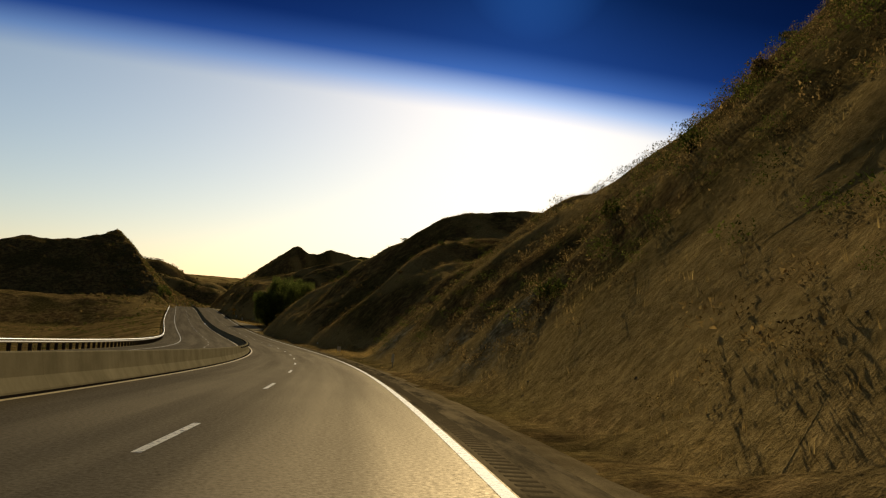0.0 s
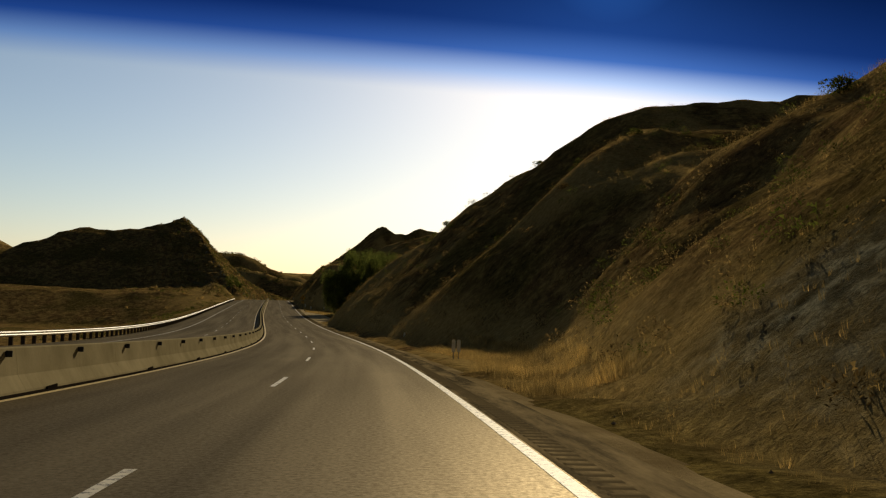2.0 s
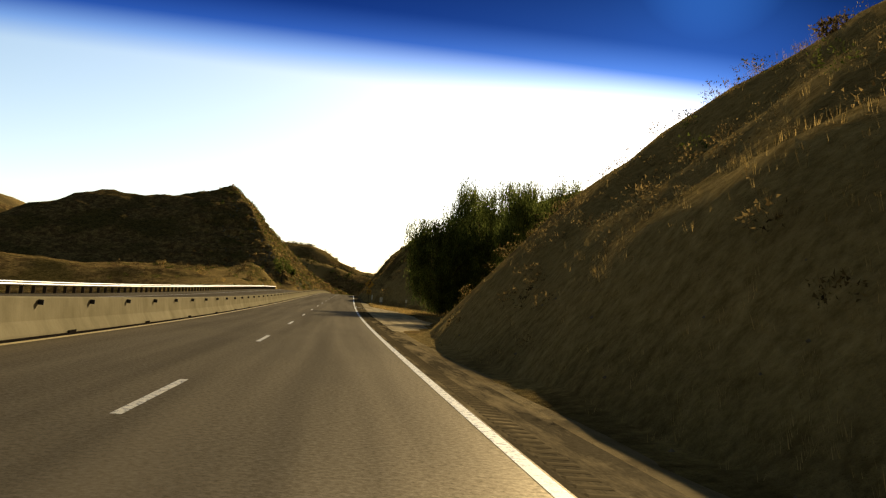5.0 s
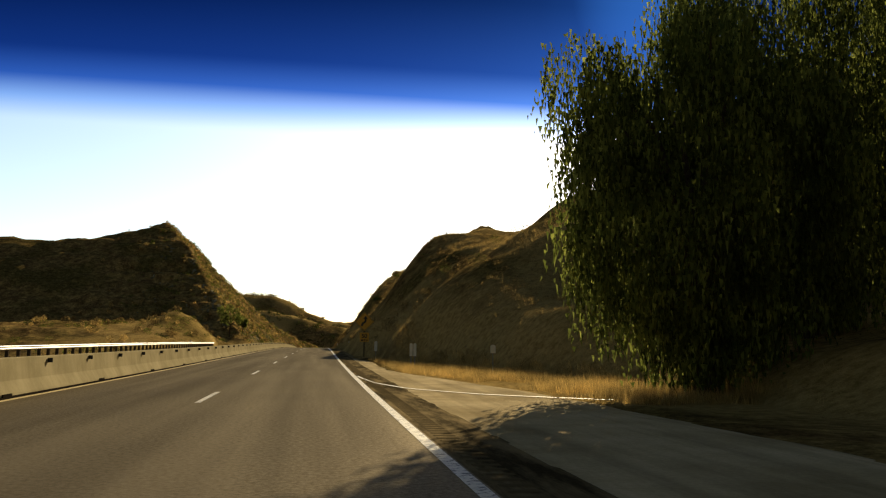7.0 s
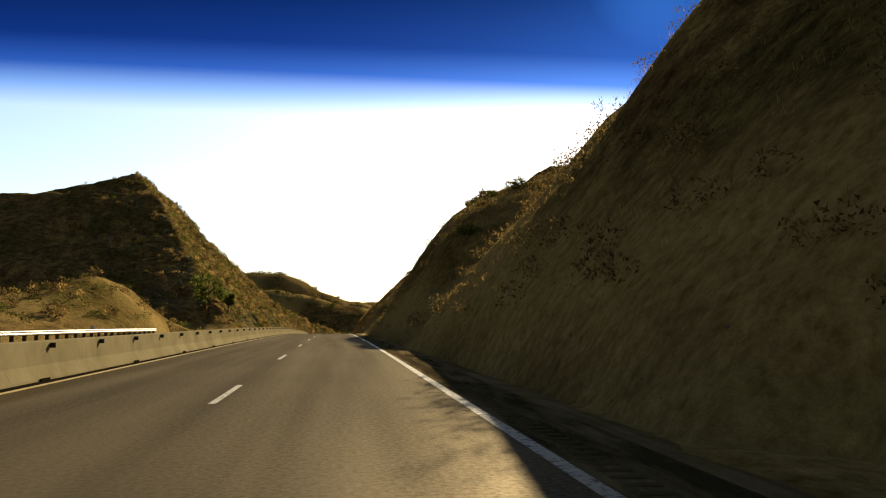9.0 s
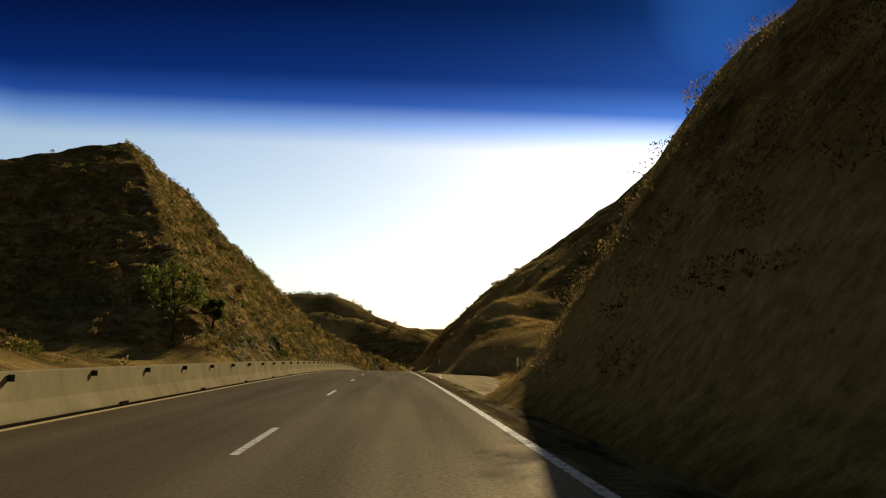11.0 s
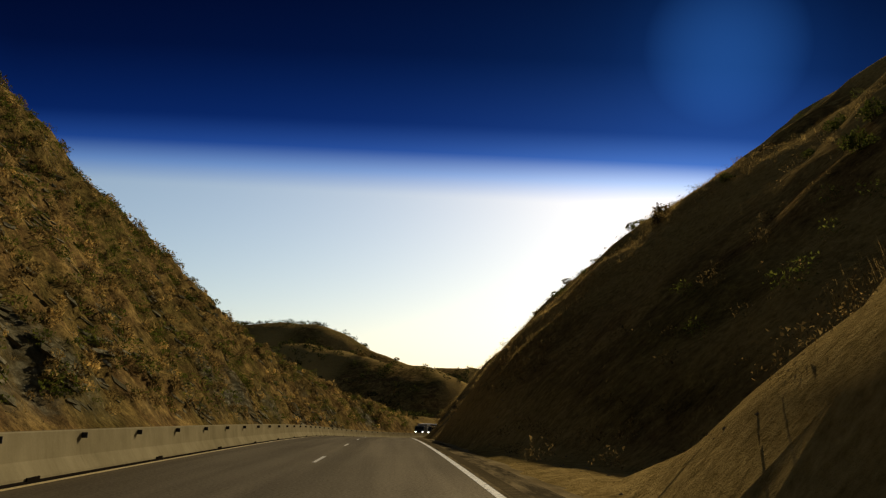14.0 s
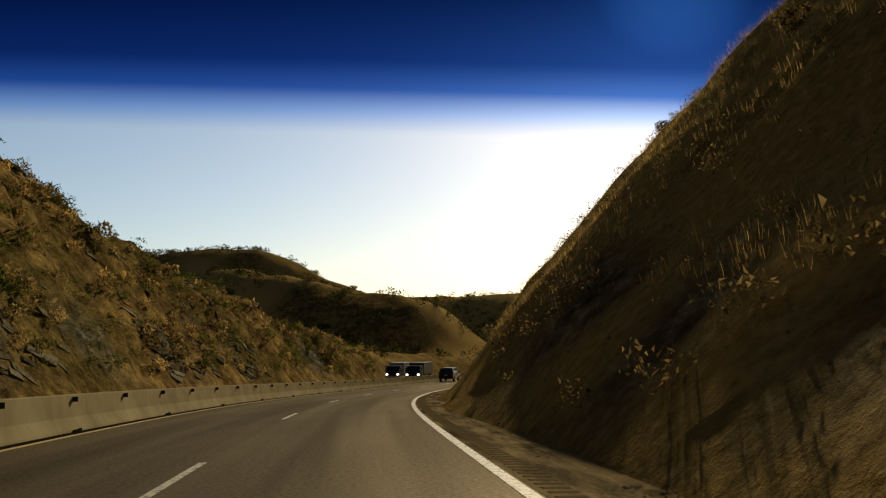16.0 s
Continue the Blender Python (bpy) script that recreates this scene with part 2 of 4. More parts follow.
def dirt_material(name, low, high):
    m, n, l, b = material(name, 0.9)
    v = coords(n, l, (1, 1, 1), "UV")
    a, f = noise_of(n, l, v, 0.5, 5), noise_of(n, l, v, 16, 6, 0.75)
    tracks = noise_of(n, l, coords(n, l, (2.2, 0.12, 1), "UV"), 1.0, 3)
    c = ramp(n, l, a, (0.3, low), (0.7, high))
    c = blend(n, l, 0.6, c, ramp(n, l, tracks, (0.35, (0.55, 0.55, 0.55)), (0.6, (1, 1, 1))), "MULTIPLY")
    c = blend(n, l, 0.5, c, ramp(n, l, f, (0.3, (0.45, 0.45, 0.45)), (0.7, (1, 1, 1))), "MULTIPLY")
    l.new(c, b.inputs["Base Color"])
    bump(n, l, b, f, 0.7, 0.03)
    return m


def leaf_material(name, low, mid, high, through=0.35):
    """Leaves or dry stalks: the tone changes from piece to piece, and some light comes through."""
    m, n, l, b = material(name, 0.85)
    g = n.new("ShaderNodeNewGeometry")
    c = ramp(n, l, g.outputs["Random Per Island"], (0.0, low), (0.5, mid), (1.0, high))
    # whole plants differ too, not just their leaves
    v = coords(n, l)
    c = blend(n, l, 0.9, c, ramp(n, l, noise_of(n, l, v, 0.85, 3, 0.65), (0.36, (0.30, 0.31, 0.34)), (0.5, (0.85, 0.85, 0.8)), (0.64, (1.6, 1.5, 1.3))), "MULTIPLY")
    l.new(c, b.inputs["Base Color"])
    t, x = n.new("ShaderNodeBsdfTranslucent"), n.new("ShaderNodeMixShader")
    l.new(c, t.inputs["Color"])
    x.inputs["Fac"].default_value = through
    l.new(b.outputs["BSDF"], x.inputs[1])
    l.new(t.outputs["BSDF"], x.inputs[2])
    l.new(x.outputs["Shader"], n["Material Output"].inputs["Surface"])
    return m


HILL, CONCRETE = hill_material(), concrete_material()
DIRT = dirt_material("roadside_dirt", (0.20, 0.145, 0.07), (0.44, 0.34, 0.18))
GRAVEL = dirt_material("pullout_gravel", (0.44, 0.345, 0.19), (0.74, 0.60, 0.37))
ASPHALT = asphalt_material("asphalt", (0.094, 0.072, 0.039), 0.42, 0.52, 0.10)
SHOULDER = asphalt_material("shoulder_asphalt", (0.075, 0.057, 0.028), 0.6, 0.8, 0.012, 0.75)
WHITE_PAINT, OLD_PAINT, YELLOW_PAINT = paint_material("worn_white_paint", (0.62, 0.57, 0.46), 0.05), paint_material("white_road_paint", (0.70, 0.66, 0.56), -0.08), paint_material("yellow_road_paint", (0.62, 0.47, 0.20))
GRASS = leaf_material("dry_grass", (0.23, 0.158, 0.055), (0.42, 0.295, 0.105), (0.62, 0.44, 0.175), 0.5)
BRUSH = leaf_material("brown_brush", (0.07, 0.048, 0.020), (0.19, 0.134, 0.054), (0.36, 0.252, 0.10), 0.45)
GREEN = leaf_material("olive_brush", (0.050, 0.064, 0.012), (0.120, 0.142, 0.028), (0.235, 0.25, 0.054), 0.3)
DARK_SCRUB = leaf_material("dark_scrub", (0.018, 0.022, 0.008), (0.045, 0.05, 0.016), (0.09, 0.092, 0.03), 0.4)
PEPPER = leaf_material("hanging_leaves", (0.055, 0.07, 0.016), (0.125, 0.15, 0.034), (0.25, 0.28, 0.07), 0.55)
BARK = simple("bark", (0.10, 0.075, 0.05), 0.95, vary=0.6)
STEEL = simple("galvanised_steel", (0.30, 0.29, 0.27), 0.45, 0.8, 0.25)
RAIL_POST = simple("weathered_wood_post", (0.10, 0.075, 0.05), 0.9, vary=0.4)
BLACK = simple("black_plastic", (0.012, 0.011, 0.010), 0.6)
SLOT = simple("drain_dark", (0.02, 0.016, 0.012), 0.95)
SIGN_YELLOW = simple("sign_yellow", (0.72, 0.36, 0.02), 0.5, vary=0.12, scale=3)
SIGN_BLACK = simple("sign_black", (0.015, 0.014, 0.012), 0.5)
PLATE_WHITE = simple("marker_white", (0.82, 0.77, 0.64), 0.6, vary=0.2, scale=4)
DARK_PAINT = simple("dark_car_paint", (0.018, 0.019, 0.021), 0.3)
TRUCK_PAINT = simple("grey_truck_paint", (0.30, 0.30, 0.31), 0.4)
TRUCK_DARK = simple("dark_truck_paint", (0.04, 0.045, 0.055), 0.4)
TYRE = simple("tyre_rubber", (0.02, 0.02, 0.02), 0.85)
RIM = simple("wheel_metal", (0.4, 0.4, 0.4), 0.35, 0.8)
GLASS_DARK = simple("tinted_glass", (0.01, 0.012, 0.014), 0.08)
RED_LENS = simple("red_lens", (0.35, 0.02, 0.015), 0.3)


def lamp_material():
    m, n, l, b = material("headlight_lens", 0.2)
    b.inputs["Base Color"].default_value = (0.9, 0.9, 0.85, 1)
    b.inputs["Emission Color"].default_value, b.inputs["Emission Strength"].default_value = (1, 0.95, 0.85, 1), 6.0
    return m


LAMP = lamp_material()


# ---- mesh helpers ----
def mesh_of(name, verts, faces, mat, uv=None, smooth=False):
    """A mesh from arrays of places and of equal-sided faces, with one uv pair a vertex if given."""
    verts, faces = np.asarray(verts, np.float32), np.asarray(faces, np.int32)
    me = bpy.data.meshes.new(name)
    k = faces.shape[1]
    me.vertices.add(len(verts)); me.loops.add(faces.size); me.polygons.add(len(faces))
    me.vertices.foreach_set("co", verts.ravel())
    me.loops.foreach_set("vertex_index", faces.ravel())
    me.polygons.foreach_set("loop_start", np.arange(0, faces.size, k, dtype=np.int32))
    me.polygons.foreach_set("use_smooth", np.full(len(faces), smooth))
    if uv is not None:
        layer = me.uv_layers.new(name="UVMap")
        layer.data.foreach_set("uv", np.asarray(uv, np.float32)[faces.ravel()].ravel())
    me.materials.append(mat)
    me.update(calc_edges=True)
    me.validate()
    return me


def strip_faces(a, b):
    """Quads of a grid of a by b places."""
    i, j = np.meshgrid(np.arange(a - 1), np.arange(b - 1), indexing="ij")
    p = (i * b + j).ravel()
    return np.stack([p, p + 1, p + b + 1, p + b], -1)


def along(name, s, profile, mat, parent=None, smooth=False, ends=False):
    """A profile of (u, up) places drawn along the stations s, with uv in metres."""
    s, pr = np.asarray(s, float), np.asarray(profile, float)
    S, U = np.meshgrid(s, pr[:, 0], indexing="ij")
    Z = np.broadcast_to(pr[:, 1], S.shape)
    girth = np.r_[0, np.cumsum(np.hypot(*np.diff(pr, axis=0).T))] + pr[0, 0]
    uv = np.stack([np.broadcast_to(girth, S.shape), S], -1).reshape(-1, 2)
    verts, faces = on_road(S, U, Z).reshape(-1, 3), strip_faces(len(s), len(pr))[:, ::-1]
    if ends and len(pr) % 2 == 0:
        n, base = len(pr), (len(s) - 1) * len(pr)
        cap = [[k, k + 1, n - 2 - k, n - 1 - k] for k in range(n // 2 - 1)]
        faces = np.vstack([faces, np.array(cap), base + np.array(cap)[:, ::-1]])
    ob = new(name, mesh_of(name, verts, faces, mat, uv, smooth))
    ob.parent = parent
    return ob


def part(name, bm, mat, parent, label=""):
    me = bpy.data.meshes.new(name)
    bm.to_mesh(me)
    bm.free()
    me.materials.append(mat)
    ob = new(name, me)
    ob.parent = parent
    return tagged(ob, label)


def shared(name, me, parent, m):
    """One more object on a mesh that others use too."""
    ob = new(name, me)
    ob.parent, ob.matrix_basis = parent, m
    return ob


def box_bm(size, at=(0, 0, 0), bevel=0.0, bm=None):
    bm = bm or bmesh.new()
    r = bmesh.ops.create_cube(bm, size=1.0, matrix=Matrix.LocRotScale(at, None, size))
    if bevel:
        edges = list({e for v in r["verts"] for e in v.link_edges})
        bmesh.ops.bevel(bm, geom=edges, offset=bevel, segments=2, profile=0.7, affect="EDGES")
    return bm


def prism_bm(outline, depth, bevel=0.0):
    """An outline of (x, z) places in the plane y = 0, made depth thick along y."""
    bm = bmesh.new()
    f = bm.faces.new([bm.verts.new((x, -depth / 2, z)) for x, z in outline])
    r = bmesh.ops.extrude_face_region(bm, geom=[f])
    bmesh.ops.translate(bm, vec=(0, depth, 0), verts=[v for v in r["geom"] if isinstance(v, bmesh.types.BMVert)])
    bmesh.ops.recalc_face_normals(bm, faces=bm.faces)
    if bevel:
        bmesh.ops.bevel(bm, geom=list(bm.edges), offset=bevel, segments=2, profile=0.7, affect="EDGES")
    return bm


def tube_bm(radius, length, at=(0, 0, 0), axis="Z", sides=12, top=None, bevel=0.0):
    bm = bmesh.new()
    turn = {"Z": Matrix(), "X": Matrix.Rotation(math.pi / 2, 4, "Y"), "Y": Matrix.Rotation(math.pi / 2, 4, "X")}[axis]
    bmesh.ops.create_cone(bm, cap_ends=True, segments=sides, radius1=radius, radius2=radius if top is None else top, depth=length,
                          matrix=Matrix.Translation(at) @ turn)
    if bevel:
        bmesh.ops.bevel(bm, geom=[e for e in bm.edges if len(e.link_faces) == 2 and any(len(f.verts) > 4 for f in e.link_faces)],
                        offset=bevel, segments=2, affect="EDGES")
    return bm


# ---- the lie of the land ----
def lattice(ix, iy, seed):
    h = np.sin(ix * 127.1 + iy * 311.7 + seed * 74.7) * 43758.5453
    return h - np.floor(h)


def value_noise(x, y, seed=0):
    ix, iy = np.floor(x), np.floor(y)
    fx, fy = x - ix, y - iy
    fx, fy = fx * fx * (3 - 2 * fx), fy * fy * (3 - 2 * fy)
    a, b = lattice(ix, iy, seed), lattice(ix + 1, iy, seed)
    c, d = lattice(ix, iy + 1, seed), lattice(ix + 1, iy + 1, seed)
    return (a + (b - a) * fx) * (1 - fy) + (c + (d - c) * fx) * fy


def layered(x, y, size, seed=0, octaves=4):
    total, gain = 0, 1.0
    for k in range(octaves):
        total = total + gain * (value_noise(x / size * 2 ** k, y / size * 2 ** k, seed + k * 7) - 0.5)
        gain *= 0.5
    return total


def smin(a, b, k):
    h = np.clip(0.5 + 0.5 * (b - a) / k, 0, 1)
    return b + (a - b) * h - k * h * (1 - h)


def smax(a, b, k):
    return -smin(-a, -b, k)


def table(s, *rows):
    r = np.array(rows)
    return np.interp(s, r[:, 0], r[:, 1])


def right_toe(s):
    return table(s, (-380, 5), (-150, 4.6), (-138, 5.6), (-126, 7.6), (-112, 7.0), (-98, 5), (-60, 4.0), (-28, 3.8), (-16, 7), (-4, 11), (24, 10.5), (36, 8), (48, 5.9), (60, 5.3), (70, 4.6), (80, 3.5),
                 (150, 3.2), (160, 5), (172, 8.5), (183, 9.2), (187, 7.0), (191, 4.8), (198, 4.2), (210, 4), (285, 3.1), (900, 3.0))


RIGHT_STEEP = [(-380, 1.0), (-220, 1.44), (-180, 0.99), (-150, 0.93), (-120, 0.92), (-100, 1.0), (-85, 0.71), (-70, 0.94), (-40, 0.96), (30, 1.0), (62, 0.86), (84, 1.29), (110, 1.23), (150, 1.36), (186, 1.0), (194, 0.95), (202, 1.02), (212, 1.05), (230, 0.77), (260, 0.97), (285, 1.13), (310, 1.22), (340, 1.25), (900, 1.2)]
RIGHT_CAP = [(-380, 30.0), (-240, 26.0), (-200, 27.6), (-180, 16.8), (-165, 8.0), (-148, 16.3), (-130, 15.8), (-116, 11.3), (-105, 12.5), (-97, 16.6), (-86, 19.2), (-76, 26.2), (-66, 21.8), (-50, 14.7), (-36, 10.7), (-26, 8.7), (-18, 5.0), (-8, 1.5), (28, 1.5), (40, 3.0), (50, 6.0), (60, 7.1), (75, 10.2), (86, 12.1), (92, 11.4), (104, 0.4), (116, 6.1), (128, 10.4), (146, 12.4), (154, 13.0), (164, 4.0), (178, 1.5), (188, 2.8), (194, 4.4), (204, 6.0), (214, 7.2), (224, 9.2), (236, 13.6), (250, 17.5), (264, 14.6), (280, 15.9), (295, 12.0), (312, 12.4), (340, 17.4), (420, 10.0), (900, 8.0)]
RIGHT_TOP = [(-380, 0.3), (-200, 0.23), (-165, 0.29), (-140, 0.19), (-100, 0.11), (-85, 0.16), (-60, -0.03), (40, 0.13), (75, 0.16), (90, -0.02), (110, 0.19), (140, 0.23), (170, 0.25), (194, -0.08), (205, -0.06), (214, 0.02), (222, 0.36), (232, 0.96), (250, 0.88), (265, 0.58), (285, 0.7), (305, 0.76), (330, 0.78), (900, 0.6)]
BACK_TOP = [(-380, 30.0), (-190, 20.0), (-150, 13.0), (-90, 14.0), (-60, 16.0), (0, 18.0), (30, 9.0), (46, 15.6), (60, 22.6), (80, 8.9), (98, 21.4), (112, 13.0), (130, 17.0), (150, 23.0), (200, 28.4), (300, 32.1), (430, 20.0), (900, 10.0)]
CREST = [(0, 60.0), (44, 38.7), (50, 31.3), (55, 31.6), (62, 33.8), (75, 30.6), (90, 30.8), (130, 30.0)]
LEFT_END = [(-380, 48.0), (285, 48.1), (300, 40.2), (310, 36.0), (322, 27.6), (336, 14.5), (345, 9.9), (360, 8.5), (380, 6.0), (400, 4.0), (430, 2.5), (900, 2.0)]
LEFT_BACK = [(0, 44.2), (48, 39.9), (63, 34.1), (82, 31.0), (92, 32.7), (102, 29.9), (130, 14.3), (170, 12.0), (400, 10.0)]


PULLOUT_NEAR = [(-24, 2.9), (-14, 5.5), (-2, 6.8), (10, 6.9), (19, 6.5), (24, 5.9), (30, 4.9), (34, 4.0), (38, 3.5), (52, 3.5), (60, 3.1)]
PULLOUT_FAR = [(150, 2.9), (158, 4.0), (165, 4.9), (172, 5.8), (178, 6.8), (184, 7.0), (188, 6.8), (191, 5.2), (194, 3.7), (200, 3.0)]


def verge(s):
    """Offset at which the packed dirt ends and the grass begins."""
    return np.maximum(np.maximum(table(s, (-25, 3.2), *PULLOUT_NEAR, (61, 3.2)), table(s, (149, 3.2), *PULLOUT_FAR, (201, 3.2))), 3.2)


def brow(s):
    """Offset of the edge where the cut face meets the slope above."""
    return right_toe(s) + table(s, *RIGHT_CAP) / table(s, *RIGHT_STEEP)


def right_land(s, u):
    toe, steep, cap = right_toe(s), table(s, *RIGHT_STEEP), table(s, *RIGHT_CAP)
    face = smin(1.45 * (u - toe), 1.0 * np.clip((s + 120) / 20, 0, 1) * np.clip((280 - s) / 20, 0, 1) + steep * (u - toe), 0.5)
    spur = smin(face, cap + table(s, *RIGHT_TOP) * (u - toe - cap / steep), 3.0)
    start = table(s, (-380, 26), (36, 26), (52, 4.0), (105, 4.0), (118, 16), (135, 26), (900, 26))
    back = smin(0.72 * (u - start), table(s, *BACK_TOP), 8.0)
    return smax(smin(spur, table(u, *CREST), 2.0), back, 4.0)


def left_land(s, v):
    hill = smin(1.22 * (v - 15.3), 2.0 + 0.54 * (s - 206), 2.0)
    hill = smin(hill, table(s, *LEFT_END), 4.0)
    hill = smin(hill, table(v, *LEFT_BACK), 3.0)
    mound = 4.2 * np.exp(-((s - 154) / 15) ** 2 - ((v - 24) / 5.5) ** 2) + 2.4 * np.exp(-((s - 142) / 20) ** 2 - ((v - 40) / 16) ** 2)
    plain = 0.03 * (v - 17) + 0.6 * np.clip((v - 19) / 4, 0, 1)
    fall = -np.minimum(0.24 * np.maximum(v - 18.3, 0), 7.0)
    plain = plain + (fall - plain) * np.clip((128 - s) / 30, 0, 1)
    return smax(np.where(s > 128, np.maximum(plain + mound, 0), plain + mound), hill, 2.0)


def ridge(x, y, a, b, width):
    """A ridge from a to b, each (x, y, z), that falls off to both sides."""
    ax, ay, bx, by = a[0], a[1], b[0], b[1]
    t = ((x - ax) * (bx - ax) + (y - ay) * (by - ay)) / ((bx - ax) ** 2 + (by - ay) ** 2)
    t = np.clip(t, 0, 1)
    d = np.hypot(x - ax - t * (bx - ax), y - ay - t * (by - ay))
    return (a[2] + 12 + t * (b[2] - a[2])) * np.exp(-(d / width) ** 2) - 12


FAR_RIDGES = [((-85, 600, 33), (-32, 590, 35), 52), ((-32, 590, 32), (15, 578, 16), 40), ((-30, 520, 21), (20, 472, 9), 30), ((-40, 432, 11), (3, 390, -1), 13),
              ((25, 620, 18), (200, 590, 19), 50), ((-420, 560, 54), (-215, 470, 43), 70), ((-330, 330, 33), (-150, 300, 26), 60), ((120, 700, 12), (320, 620, 30), 70)]


def land(x, y):
    """Height, rockiness and share of dry grass at world places."""
    s, u = station_of(x, y)
    base = np.interp(s, STATION, LINE_Z)
    right, left = right_land(s, u), left_land(s, -u)
    h = np.where(u > 0, np.maximum(right, -0.05), left)
    rough = np.clip(h / 4, 0, 1)
    h = h + rough * (1.5 * layered(x, y, 17, 1, 3) + 1.2 * layered(x, y, 5, 5, 3))
    # strata of the left-hand cut lean across the slope
    cut = np.clip((s - 206) / 12, 0, 1) * np.clip((400 - s) / 30, 0, 1) * np.clip((-u - 15.5) / 2, 0, 1) * np.clip((62 + u) / 12, 0, 1)
    lean = layered((s * 0.8 + h * 1.1), (s * 0.2 - h * 0.5), 3.0, 11, 4)
    h = h + cut * (2.0 * np.abs(lean) + 1.0 * layered(s * 0.9 + h, h * 1.3, 1.8, 23, 3))
    gully = np.clip((u - 5) / 4, 0, 1) * np.clip((h - 1) / 4, 0, 1)
    h = h + gully * ((0.9 + 1.3 * np.clip((-125 - s) / 20, 0, 1)) * layered(s, h * 0.3, 11.0, 31, 1) + 0.45 * layered(x, y, 3.0, 37, 2))
    z = base + h
    away = np.where(u < 0, np.clip((-u - 18) / 22, 0, 1), np.clip((u - right_toe(s) - 6) / 30, 0, 1))
    away = away * away * (3 - 2 * away)
    for a, b, width in FAR_RIDGES:
        r = ridge(x, y, a, b, width)
        z = np.maximum(z, base + away * (r + np.clip(r + 8, 0, 10) * 0.25 * layered(x, y, 22, 3, 4) - base))
    berm = 0.2 * np.exp(-((u - verge(s) - 0.55) / 0.4) ** 2) * np.clip(0.6 + 1.6 * layered(x, y, 1.6, 83, 2), 0.1, 1.5) + 0.06 * np.clip((u - verge(s)) / 2, 0, 1)
    shoulder = -0.11 + 0.05 * layered(x, y, 1.5, 3, 3) + np.where(u > verge(s), berm, 0)
    left_edge = np.where(s < 160, -17.9, -15.0)
    under = (u > left_edge) & (u < 2.35)
    z = np.where(under, base - 0.35, np.where((u > 2.2) & (u < right_toe(s)), base + shoulder, z))
    near = lambda value, mid, half: np.clip(1.6 - 1.6 * np.abs(value - mid) / half, 0, 1)
    rock = cut * np.clip((5.5 - (z - base)) / 7 + 3.0 * layered(x, y, 5, 41, 4) - 0.35, 0, 0.95)
    gold = np.clip(1.3 - np.abs(u - right_toe(s) - 1.2) / 1.6, 0, 1) * (u > 0) * 0.8
    gold = np.maximum(gold, np.where((u < -15) & (s < 205), np.clip((40 + u) / 14, 0, 1) * np.clip(0.25 + 1.6 * layered(x, y, 9, 57, 3), 0, 0.8), 0))
    gold = np.maximum(gold, np.clip((y - 385) / 30, 0, 1) * np.clip(layered(x, y, 30, 51, 3) * 2.5 + 0.65, 0, 1))
    # bare ledges low on the right-hand banks
    for at, long, off in ((-188, 11, 6.4), (-152, 6, 6.6), (288, 14, 5.2)):
        rock = np.maximum(rock, near(s, at, long) * near(u, off, 2.2) * np.clip(0.75 + 2.2 * layered(x, y, 3, 43, 3), 0, 0.95))
    # golden brows, spurs and slanting swathes of dry grass
    rim = (u > 3) * np.clip(table(s, *RIGHT_CAP) - 1.5, 0, 1)
    gold = np.maximum(gold, rim * near(u - brow(s), 1.2, 2.6) * np.clip(0.75 + 0.9 * layered(x, y, 5, 69, 2), 0, 0.95))
    flat_grass = np.maximum(np.maximum(near(s, 36, 26), near(s, 170, 16)), near(s, -126, 24))
    gold = np.maximum(gold, 0.85 * flat_grass * (u > verge(s) + 0.6) * (u < right_toe(s) + 1.2))
    gold = np.maximum(gold, near(s, 213, 20) * near(u, 11, 3.4))
    gold = np.maximum(gold, (u > 3.5) * np.clip((s - 240) / 20, 0, 1) * np.clip(0.5 + 1.6 * layered(s, u, 7, 67, 3), 0, 0.9))
    gold = np.maximum(gold, np.maximum(near(s, 97, 5.5) * near(u, 7, 7), near(s - 0.35 * u, 101, 4.5) * near(u, 10, 9)) * 0.95)
    gold = np.maximum(gold, (u > 2.5) * np.clip(2.6 * layered(0.5 * s + u, 0.3 * u - 0.12 * s, 6.0, 63, 3) - 0.05, 0, 0.8))
    return z, rock, gold


def graded(*spans):
    out = []
    for a, b, step in spans:
        out.append(np.arange(a, b, step))
    return np.concatenate([*out, [spans[-1][1]]])


GX = graded((-3000, -600, 300), (-600, -200, 14), (-200, -80, 4), (-80, 80, 1.05), (80, 200, 4), (200, 600, 14), (600, 3000, 300))
GY = graded((-2500, -460, 300), (-460, -240, 6), (-240, 420, 1.15), (420, 640, 2.6), (640, 1200, 9), (1200, 4600, 340))


def build_ground():
    X, Y = np.meshgrid(GX, GY, indexing="ij")
    z, rock, gold = land(X.ravel(), Y.ravel())
    me = mesh_of("ground", np.stack([X.ravel(), Y.ravel(), z], -1), strip_faces(len(GX), len(GY))[:, ::-1], HILL, smooth=True)
    for name, values in (("rock", rock), ("gold", gold)):
        me.attributes.new(name, "FLOAT", "POINT").data.foreach_set("value", values.astype(np.float32))
    return tagged(new("ground", me), "dry brown hillsides with golden grass and grey rock cuts", "hillside", kind="structure"), z.reshape(len(GX), len(GY))


ground, GROUND_Z = build_ground()


